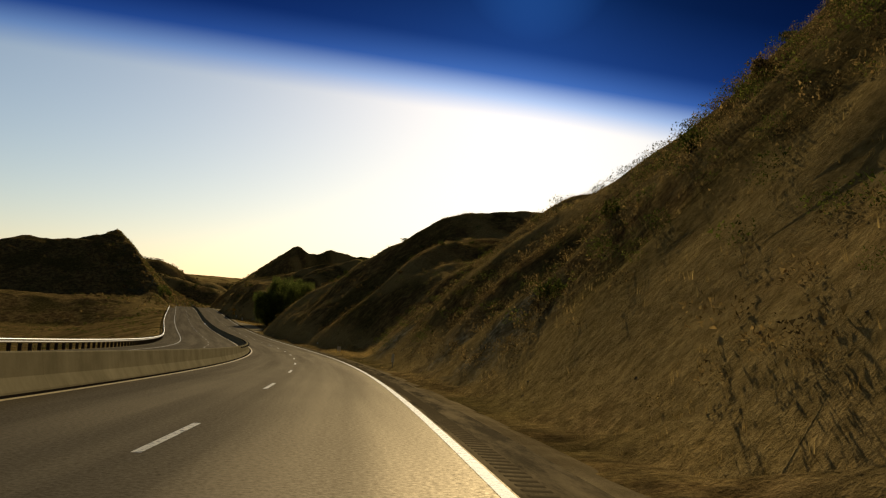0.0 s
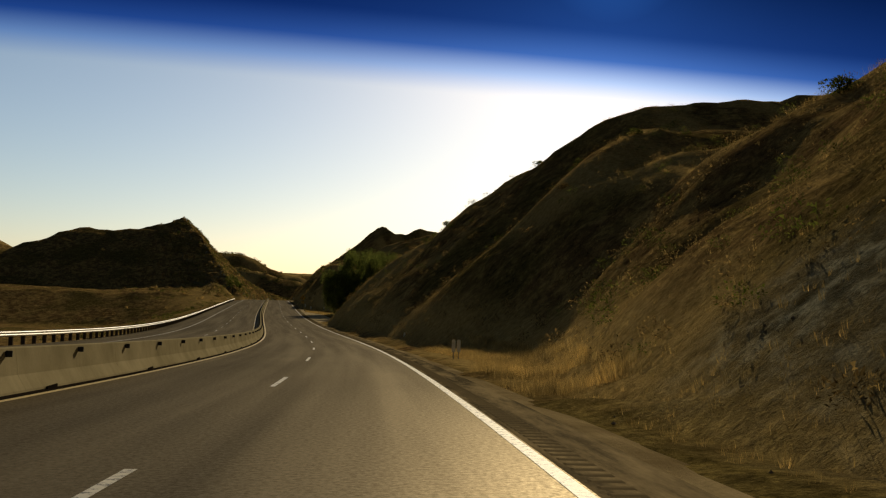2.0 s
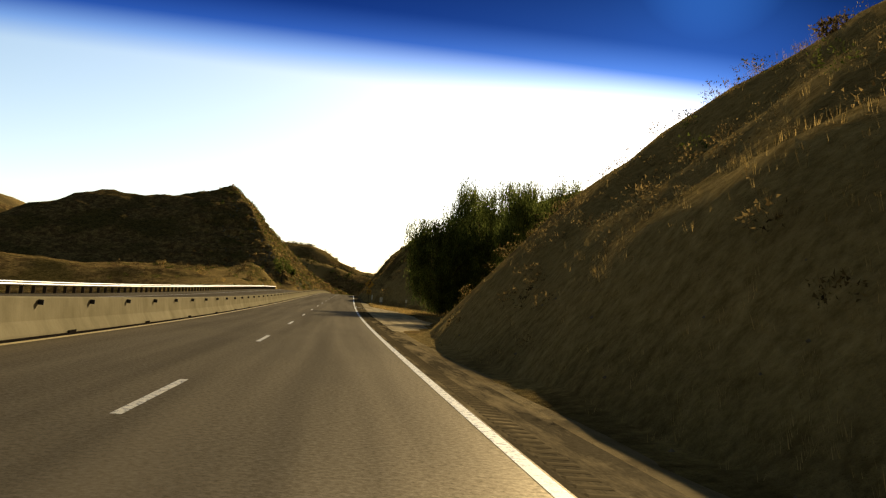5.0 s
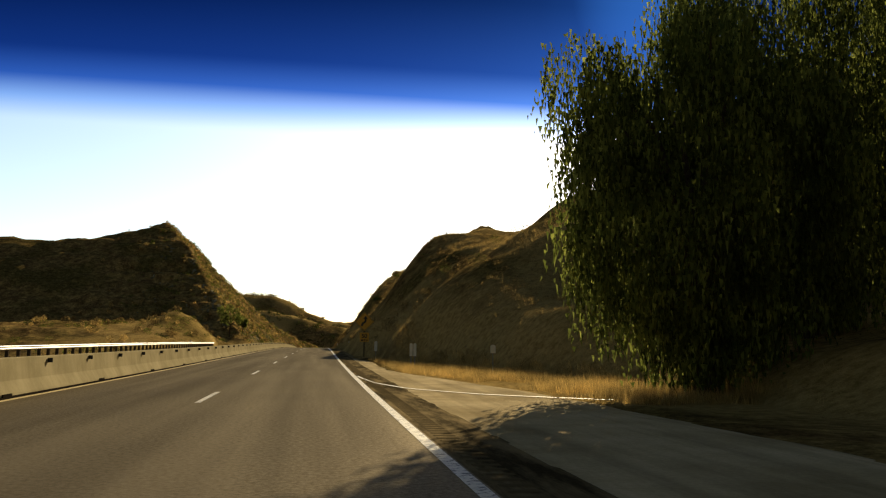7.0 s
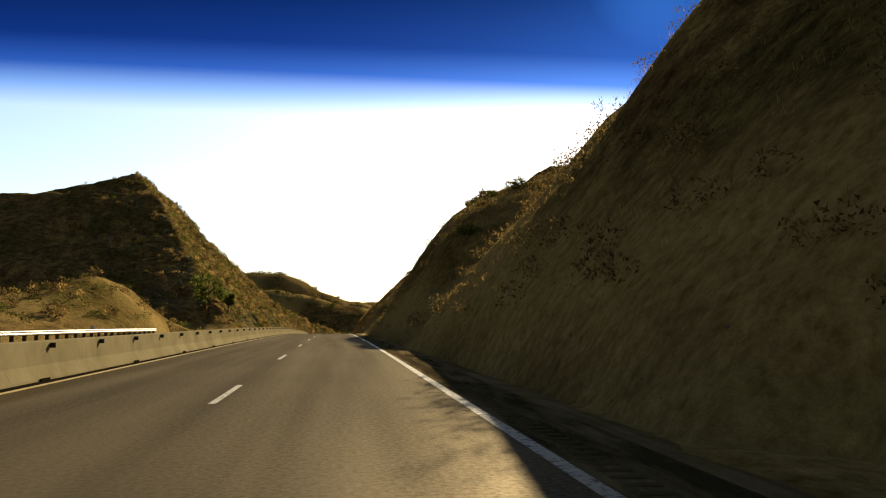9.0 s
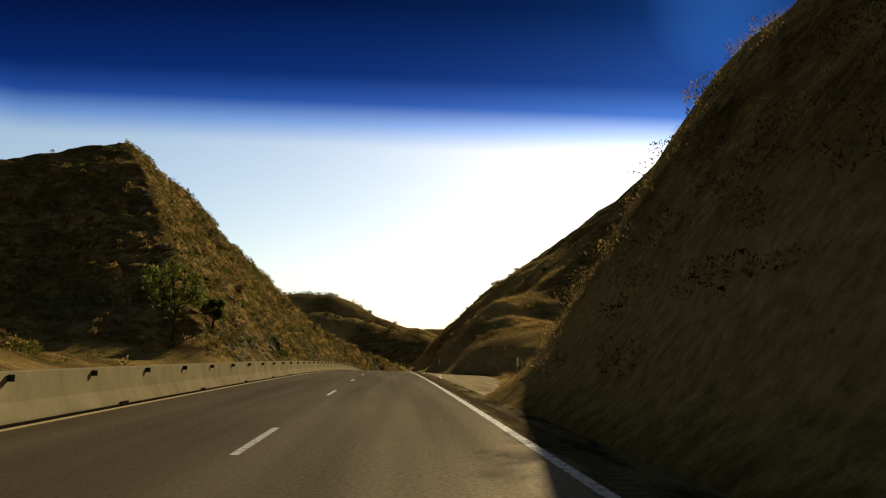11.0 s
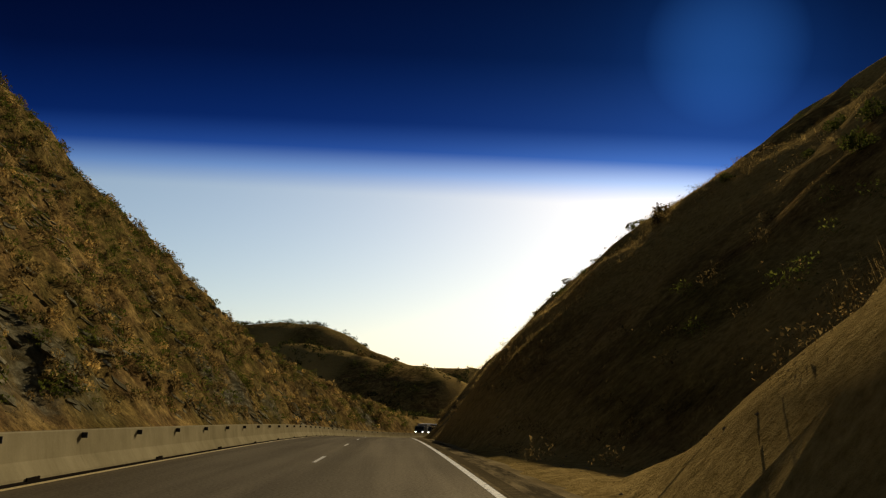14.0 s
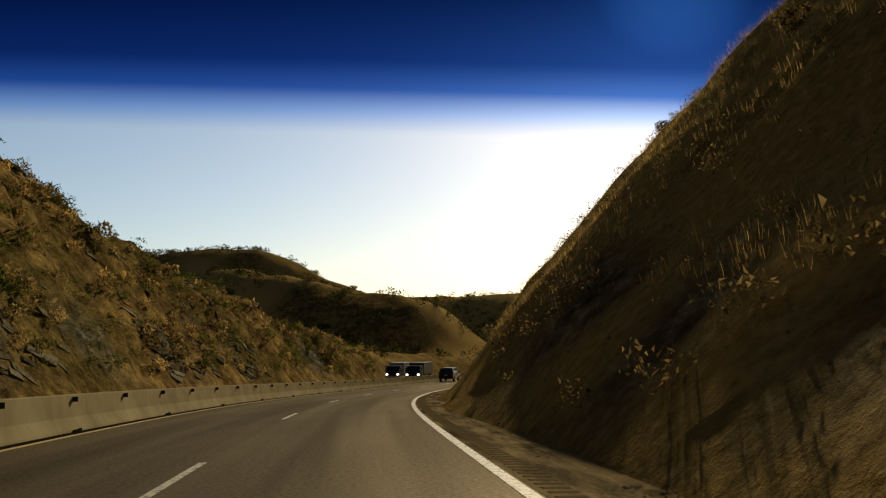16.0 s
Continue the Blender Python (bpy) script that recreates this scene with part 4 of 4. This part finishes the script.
plant("brown_brush", "low dry brown brush over the slopes", BRUSH, SPARSE, 0.18, 0.62,
      (2600, -235, 60, 2.5, 34, 10, 0.42, 21, 1.2), (1560, -240, -130, 2.5, 26, 5, 0.30, 26, 1.1), (1290, -130, -8, 2.0, 22, 4, 0.30, 28, 1.1), (640, 44, 110, 4, 34, 4, 0.36, 29, 1.0), (1820, 40, 165, 2.5, 30, 9, 0.45, 22, 1.1), (4130, 152, 400, 1.5, 30, 5, 0.34, 23, 1.2),
      (1560, 206, 400, -16.0, -60, 5, 0.42, 24, 1.0), (510, 160, 300, -30, -110, 9, 0.45, 25, 1.0), (640, 40, 206, -19, -60, 8, 0.46, 27, 1.2))
plant("slope_brush", "rounded golden brown bushes over the rocky cut", BRUSH, BIG, 0.35, 1.05,
      (2560, 206, 400, -16.2, -60, 3, 0.50, 44, 1.0), (720, 60, 206, -19, -60, 7, 0.48, 45, 1.0), (480, 128, 178, -18, -36, 4, 0.42, 59, 1.0))
plant("bank_brush", "fine-leaved brown bushes on the roadside bank", BRUSH, FINE, 0.3, 0.8,
      (900, -235, -20, 0.3, 18, 6, 0.48, 46, 1.2), (900, -232, -160, 0.5, 22, 5, 0.44, 39, 1.1), (720, 205, 380, 0.3, 26, 6, 0.48, 47, 1.2), (900, 55, 152, 0.4, 14, 4, 0.42, 58, 1.1))
plant("golden_bushes", "straw-coloured mounds of dry grass and buckwheat", GRASS, BIG, 0.3, 0.85,
      (2600, 206, 400, -16.0, -60, 3, 0.52, 54, 1.0), (500, 100, 206, -19, -50, 4, 0.48, 55, 1.0))
plant("slope_grass", "tall golden grass between the bushes", GRASS, FINE_TUFTS, 0.22, 0.48,
      (3600, 206, 400, -15.8, -60, 4, 0.50, 48, 1.0), (1800, 60, 206, -18, -45, 5, 0.46, 51, 1.0), (2100, 194, 234, 6.5, 9.5, 4, 0.3, 52, 1.0))


def brow_grass():
    """Backlit grass along the edges where the cut faces end."""
    s = RNG.uniform(-235, 330, 11000)
    p = on_road(s, brow(s) + RNG.normal(1.0, 1.5, len(s)))
    p = p[(table(s, *RIGHT_CAP) > 3) & (layered(p[:, 0], p[:, 1], 4, 68, 3) + RNG.uniform(-0.3, 0.3, len(s)) > -0.12)]
    p[:, 2] = ground_at(p[:, 0], p[:, 1])
    scatter("brow_grass", "pale golden grass along the brow of the slopes", GRASS, p, FINE_TUFTS, RNG.uniform(0.15, 0.45, len(p)), RNG)


brow_grass()
SMALL_LEAVES = [clump(150, 1.0, 1.2, 0.05, RNG) for _ in range(5)]
MIDDLE = [clump(62, 1.0, 1.2, 0.105, RNG) for _ in range(5)]
plant("olive_brush", "olive green chaparral brush in patches", GREEN, MIDDLE, 0.3, 0.95,
      (6400, 206, 400, -16.2, -50, 4, 0.46, 34, 1.0), (560, 128, 178, -18, -36, 4, 0.42, 37, 1.0), (1440, 60, 206, -20, -60, 7, 0.48, 35, 1.0), (1200, -120, 100, -19, -60, 7, 0.5, 36, 1.0))


plant("bank_chaparral", "small olive green bushes on the roadside bank", GREEN, SMALL_LEAVES, 0.3, 0.85,
      (900, -240, -120, 0.8, 34, 8, 0.56, 31, 1.0), (420, -228, -165, 3.0, 18, 5, 0.52, 49, 1.0), (300, -120, -20, 6, 34, 8, 0.56, 38, 1.0), (200, 40, 165, 4.0, 30, 10, 0.60, 32, 1.0), (250, 200, 400, 4.0, 34, 10, 0.60, 33, 1.0))
plant("bank_grass", "golden backlit grass over the steep bank", GRASS, TUFTS, 0.16, 0.36,
      (11000, 255, 345, 2.5, 22, 7, 0.36, 56, 1.2), (2200, -235, -150, 2.0, 20, 5, 0.54, 57, 1.2))


def far_plants():
    x, y = RNG.uniform(-130, 90, 6000), RNG.uniform(372, 640, 6000)
    s, u = station_of(x, y)
    ok = ((u < -20) | (u > 16)) & (layered(x, y, 26, 61, 3) + RNG.uniform(-0.2, 0.2, 6000) > 0.0)
    p = np.stack([x, y, ground_at(x, y)], -1)[ok]
    scatter("far_brush", "dark scrub scattered over the distant hills", DARK_SCRUB, p, CLUMPS, RNG.uniform(0.6, 1.9, len(p)), RNG)


far_plants()


def shrub_kind(seed, mat):
    rng = np.random.default_rng(seed)
    thing = new("shrub")
    v = np.concatenate([clump(620, 1.0, 1.4, 0.07, rng), clump(320, 0.7, 1.0, 0.065, rng) + np.array([0.6, 0.2, 0.1])])
    leaves = new("foliage", mesh_of("foliage", v.reshape(-1, 3), np.arange(v.shape[0] * 3).reshape(-1, 3), mat))
    leaves.parent = thing
    bm = bmesh.new()
    for _ in range(7):
        a, lean = rng.uniform(0, 6.28), rng.uniform(0.1, 0.5)
        m = Matrix.Translation((0, 0, -0.1)) @ Matrix.Rotation(a, 4, "Z") @ Matrix.Rotation(lean, 4, "Y") @ Matrix.Translation((0, 0, 0.4))
        bmesh.ops.create_cone(bm, cap_ends=True, segments=5, radius1=0.03, radius2=0.01, depth=0.9, matrix=m)
    part("stems", bm, BARK, thing)
    return thing


def shrubs():
    """Single bushes that stand out on the skylines and faces."""
    kinds = [shrub_kind(41, GREEN), shrub_kind(42, BRUSH), shrub_kind(43, GREEN)]
    names = ["rounded olive green shrub on the dry hillside", "dry brown shrub on the hillside", "dense dark green shrub on the hill crest"]
    places = []
    for s0, s1, d0, d1, count in ((-225, -30, 10, 26, 26), (95, 150, 8, 16, 9), (205, 330, 10, 24, 18), (246, 345, -24, -55, 34), (60, 200, -20, -60, 8)):
        for _ in range(count):
            s, d = RNG.uniform(s0, s1), RNG.uniform(min(d0, d1), max(d0, d1))
            places.append(tuple(on_road(s, d if d < 0 else right_toe(s) + d)[:2]))
    for s in (-64, -57, -49, -46, -43, -38, -33, 117, 122, 126, 129, 132, 136, 139, 143, 146, 262, 270, 277, 290, 298):
        places.append(tuple(on_road(s, brow(s) + RNG.uniform(-0.3, 0.8))[:2]))
    for x, y in ((-37, 592), (-34, 592), (-28, 590), (-15, 588), (-6, 585), (8, 580), (-60, 598), (-20, 520), (-5, 498), (4, 486)):
        places.append((x, y))
    bushes = ((-194.3, 8.0, 0.75), (-193.5, 10.4, 0.7), (-196, 12.5, 0.8))  # the large green ones on the first bank
    for s, u, f in bushes:
        places.append(tuple(on_road(s, u)[:2]))
    for i, (x, y) in enumerate(places):
        k, f = i % 3, RNG.uniform(0.45, 1.0) * (1.8 if y > 470 else 1.0)
        if i >= len(places) - len(bushes):
            k, f = 0, bushes[i - len(places)][2]
        z = float(ground_at(np.array([x]), np.array([y]))[0]) - 0.18 * f
        if i < 3:
            ob = kinds[k]
            ob.matrix_basis = pose(x, y, z, 0, 0, RNG.uniform(0, 360))
        else:
            ob = copy_thing(kinds[k], pose(x, y, z, 0, 0, RNG.uniform(0, 360)))
        ob.scale = (f, f, f * RNG.uniform(0.7, 1.1))
        tagged(ob, names[k], "shrub", "shrubs on the slopes")


shrubs()


def limb(bm, a, b, r0, r1, sides=8):
    a, b = Vector(a), Vector(b)
    m = Matrix.Translation((a + b) / 2) @ (b - a).to_track_quat("Z", "Y").to_matrix().to_4x4()
    bmesh.ops.create_cone(bm, cap_ends=True, segments=sides, radius1=r0, radius2=r1, depth=(b - a).length, matrix=m)


def pepper_tree(s, u, height, spread, seed, label):
    """A weeping tree: short trunk, arching limbs and curtains of fine hanging leaves."""
    rng = np.random.default_rng(seed)
    x, y = on_road(s, u)[:2]
    z = float(ground_at(np.array([x]), np.array([y]))[0])
    tree = tagged(new("tree"), label, "tree", "trees beside the pull-out")
    tree.matrix_basis = pose(x, y, z)
    bm = bmesh.new()
    fork = (0.15, 0.1, height * 0.2)
    limb(bm, (0, 0, -0.3), fork, 0.42, 0.30, 12)
    quads = []
    for k in range(58):
        a, f = k * 2.4 + rng.uniform(-0.3, 0.3), (k + 0.5) / 58
        up = height * (0.17 + 0.79 * f ** 0.9)
        reach = spread * math.sqrt(max(0.10, 1 - ((up / height - 0.68) / 0.42) ** 2)) * rng.uniform(0.6, 1.0)
        mid = (math.cos(a) * reach * 0.4, math.sin(a) * reach * 0.4, up * 0.8)
        end = np.array((math.cos(a) * reach, math.sin(a) * reach, up))
        if k % 2:
            limb(bm, fork, mid, 0.13, 0.07)
            limb(bm, mid, end, 0.07, 0.02)
        # one hanging lobe at the limb's end
        lobe = spread * rng.uniform(0.2, 0.33)
        for _ in range(80):
            q = rng.normal(size=3)
            foot = end + q / np.linalg.norm(q) * rng.uniform(0.2, 1.0) ** 0.5 * lobe * np.array([1, 1, 0.75])
            drop = min(rng.uniform(0.08, 0.26) * height, max(foot[2] - 0.3, 0.4))
            count = max(4, int(drop * 7))
            g = np.linspace(0, 1, count)
            sway = rng.normal(0, 0.22, 2)
            line = foot + np.stack([sway[0] * g ** 2 + rng.normal(0, 0.08, count), sway[1] * g ** 2 + rng.normal(0, 0.08, count), -drop * g], -1)
            d = rng.normal(size=(count, 3)) * np.array([1, 1, 0.5])
            d /= np.linalg.norm(d, axis=1)[:, None]
            wide, tall = rng.uniform(0.03, 0.07, count)[:, None], rng.uniform(0.12, 0.26, count)
            fall = np.stack([0 * g, 0 * g, -tall], -1) + d[:, ::-1] * 0.06
            quads.append(np.stack([line - d * wide, line + d * wide, line + fall], 1))
    part("trunk", bm, BARK, tree)
    v = np.concatenate(quads)
    crown = new("crown", mesh_of("crown", v.reshape(-1, 3), np.arange(v.shape[0] * 3).reshape(-1, 3), PEPPER))
    crown.parent = tree
    return tree


pepper_tree(21, 10.4, 9.9, 4.0, 5, "large weeping pepper tree with hanging leaves beside the pull-out")
pepper_tree(25, 15.6, 13.0, 5.0, 6, "tall weeping pepper tree with a dense dark crown")
pepper_tree(10, 18.0, 11.0, 4.6, 8, "broad weeping pepper tree shading the dirt pull-out")


def small_tree(s, u, height, seed, label):
    rng = np.random.default_rng(seed)
    x, y = on_road(s, u)[:2]
    z = float(ground_at(np.array([x]), np.array([y]))[0])
    tree = tagged(new("tree"), label, "tree")
    tree.matrix_basis = pose(x, y, z)
    bm = bmesh.new()
    limb(bm, (0, 0, -0.3), (0.2, 0, height * 0.4), 0.16, 0.10)
    leaves = []
    for k in range(8):
        a = k * 2.4
        end = (math.cos(a) * height * 0.28, math.sin(a) * height * 0.28, height * rng.uniform(0.55, 0.95))
        limb(bm, (0.2, 0, height * 0.4), end, 0.07, 0.02, 6)
        leaves.append(clump(330, height * 0.2, height * 0.34, 0.15, rng) + np.array([end[0], end[1], end[2] - height * 0.15]))
    part("trunk", bm, BARK, tree)
    v = np.concatenate(leaves)
    crown = new("crown", mesh_of("crown", v.reshape(-1, 3), np.arange(v.shape[0] * 3).reshape(-1, 3), PEPPER))
    crown.parent = tree
    return tree


small_tree(207, -21.0, 7.0, 3, "small green tree at the foot of the rocky cut")
small_tree(213, -18.6, 3.2, 4, "low green bushy tree at the foot of the rocky cut")

# ---- small roadside stuff ----
def stones():
    p = np.concatenate([spots(900, -235, 150, -1.2, 1.6, 3, 0.35, 71), spots(500, 150, 330, -1.0, 1.8, 3, 0.35, 72), spots(350, 208, 340, -15.3, -17.5, 3, 0.35, 73)])
    base = np.array([(1, 0, 0), (0, 1, 0), (-1, 0, 0), (0, -1, 0), (0, 0, 0.8), (0, 0, -0.6)], float)
    tri = np.array([(0, 1, 4), (1, 2, 4), (2, 3, 4), (3, 0, 4), (1, 0, 5), (2, 1, 5), (3, 2, 5), (0, 3, 5)])
    f = RNG.uniform(0.012, 0.06, len(p)) ** 1.0
    v = base[None] * f[:, None, None] * RNG.uniform(0.6, 1.3, (len(p), 6, 1)) + p[:, None]
    faces = tri[None] + 6 * np.arange(len(p))[:, None, None]
    tagged(new("stones", mesh_of("stones", v.reshape(-1, 3), faces.reshape(-1, 3), STONE)), "loose pale stones along the dirt shoulder", "stones", kind="stuff")


STONE = simple("loose_stone", (0.24, 0.19, 0.13), 0.9, vary=0.5, scale=5)
stones()


# ---- ledges of tilted rock in the cut faces ----
def rock_slabs():
    """Angular slabs half sunk in the slopes, their long sides leaning down along the road."""
    s, low = RNG.uniform(212, 352, 4800), -16.0 - 30 * RNG.uniform(0, 1, 4800) ** 1.5
    p = on_road(s, low)
    x, y = p[:, 0], p[:, 1]
    keep = (layered(s + low * 0.7, low, 4, 93, 3) + 0.06 * (26 + low) / 10 > RNG.uniform(-0.1, 0.32, len(s)))
    s, low, x, y = s[keep], low[keep], x[keep], y[keep]
    count = len(s)
    z = ground_at(x, y)
    gx, gy = (ground_at(x + 0.8, y) - ground_at(x - 0.8, y)) / 1.6, (ground_at(x, y + 0.8) - ground_at(x, y - 0.8)) / 1.6
    up = np.stack([-gx, -gy, 1 + 0 * gx], -1)
    up /= np.linalg.norm(up, axis=1)[:, None]
    ahead = np.stack([0 * x, 1 + 0 * x, -0.75 + RNG.normal(0, 0.22, count)], -1)
    ahead -= up * (ahead * up).sum(1)[:, None]
    ahead /= np.linalg.norm(ahead, axis=1)[:, None]
    side = np.cross(up, ahead)
    side /= np.linalg.norm(side, axis=1)[:, None]
    size = RNG.uniform(0.3, 0.85, count)
    half = np.stack([0.85 * RNG.uniform(0.5, 1.5, count), 0.28 * RNG.uniform(0.5, 1.6, count), 0.13 * RNG.uniform(0.6, 1.5, count)], -1) * size[:, None]
    corner = np.array([(-1, -1, -1), (1, -1, -1), (1, 1, -1), (-1, 1, -1), (-1, -1, 1), (1, -1, 1), (1, 1, 1), (-1, 1, 1)], float)
    c = corner[None] * half[:, None] * RNG.uniform(0.55, 1.2, (count, 8, 1))
    v = c[..., :1] * ahead[:, None] + c[..., 1:2] * side[:, None] + c[..., 2:] * up[:, None] + np.stack([x, y, z], -1)[:, None]
    quads = np.array([(3, 2, 1, 0), (4, 5, 6, 7), (0, 1, 5, 4), (1, 2, 6, 5), (2, 3, 7, 6), (3, 0, 4, 7)])
    faces = quads[None] + 8 * np.arange(count)[:, None, None]
    tagged(new("rock_slabs", mesh_of("rock_slabs", v.reshape(-1, 3), faces.reshape(-1, 4), SLAB)), "grey weathered rock slabs jutting from the road cuts", "rocks", kind="stuff")


def slab_material():
    m, n, l, b = material("weathered_rock", 0.9)
    v = coords(n, l)
    g = n.new("ShaderNodeNewGeometry")
    c = ramp(n, l, g.outputs["Random Per Island"], (0.0, (0.085, 0.074, 0.042)), (0.6, (0.17, 0.152, 0.095)), (1.0, (0.31, 0.28, 0.19)))
    f = noise_of(n, l, v, 4.0, 6, 0.7)
    c = blend(n, l, 0.8, c, ramp(n, l, f, (0.35, (0.4, 0.4, 0.38)), (0.62, (1.2, 1.2, 1.2))), "MULTIPLY")
    l.new(c, b.inputs["Base Color"])
    bump(n, l, b, f, 0.8, 0.08)
    return m


SLAB = slab_material()
rock_slabs()


# ---- rumble grooves in the shoulder ----
def rumble():
    """Short ridges pressed across the shoulder, just outside the edge line."""
    bm = bmesh.new()
    wedge(bm, [(-0.15, -0.07, 0), (0.15, -0.07, 0), (0.15, 0.07, 0), (-0.15, 0.07, 0), (-0.13, -0.02, 0.008), (0.13, -0.02, 0.008), (0.13, 0.02, 0.008), (-0.13, 0.02, 0.008)])
    bmesh.ops.recalc_face_normals(bm, faces=bm.faces)
    single = part("rumble_bar", bm, SHOULDER, road)
    me = single.data
    bpy.data.objects.remove(single)
    corner = np.array([v.co[:] for v in me.vertices])
    quads = np.array([p.vertices[:] for p in me.polygons])
    stations = np.arange(-232, 330, 0.31)
    near = (stations > -235) & (stations < -150)
    for s in stations[near][:250]:
        shared("rumble_bar", me, road, road_pose(float(s), 2.03, 0.001))
    rest = np.concatenate([stations[~near], stations[near][250:]])
    a = np.interp(rest, STATION, LINE_TURN)[:, None]
    o = on_road(rest, 2.03 + 0 * rest, 0.001)
    v = np.stack([o[:, :1] + corner[:, 0] * np.cos(a) - corner[:, 1] * np.sin(a), o[:, 1:2] + corner[:, 0] * np.sin(a) + corner[:, 1] * np.cos(a), o[:, 2:] + corner[:, 2] + 0 * a], -1)
    joined = new("rumble_bars", mesh_of("rumble_bars", v.reshape(-1, 3), (quads[None] + 8 * np.arange(len(rest))[:, None, None]).reshape(-1, 4), SHOULDER))
    joined.parent = road
    tagged(joined, kind="stuff")


rumble()
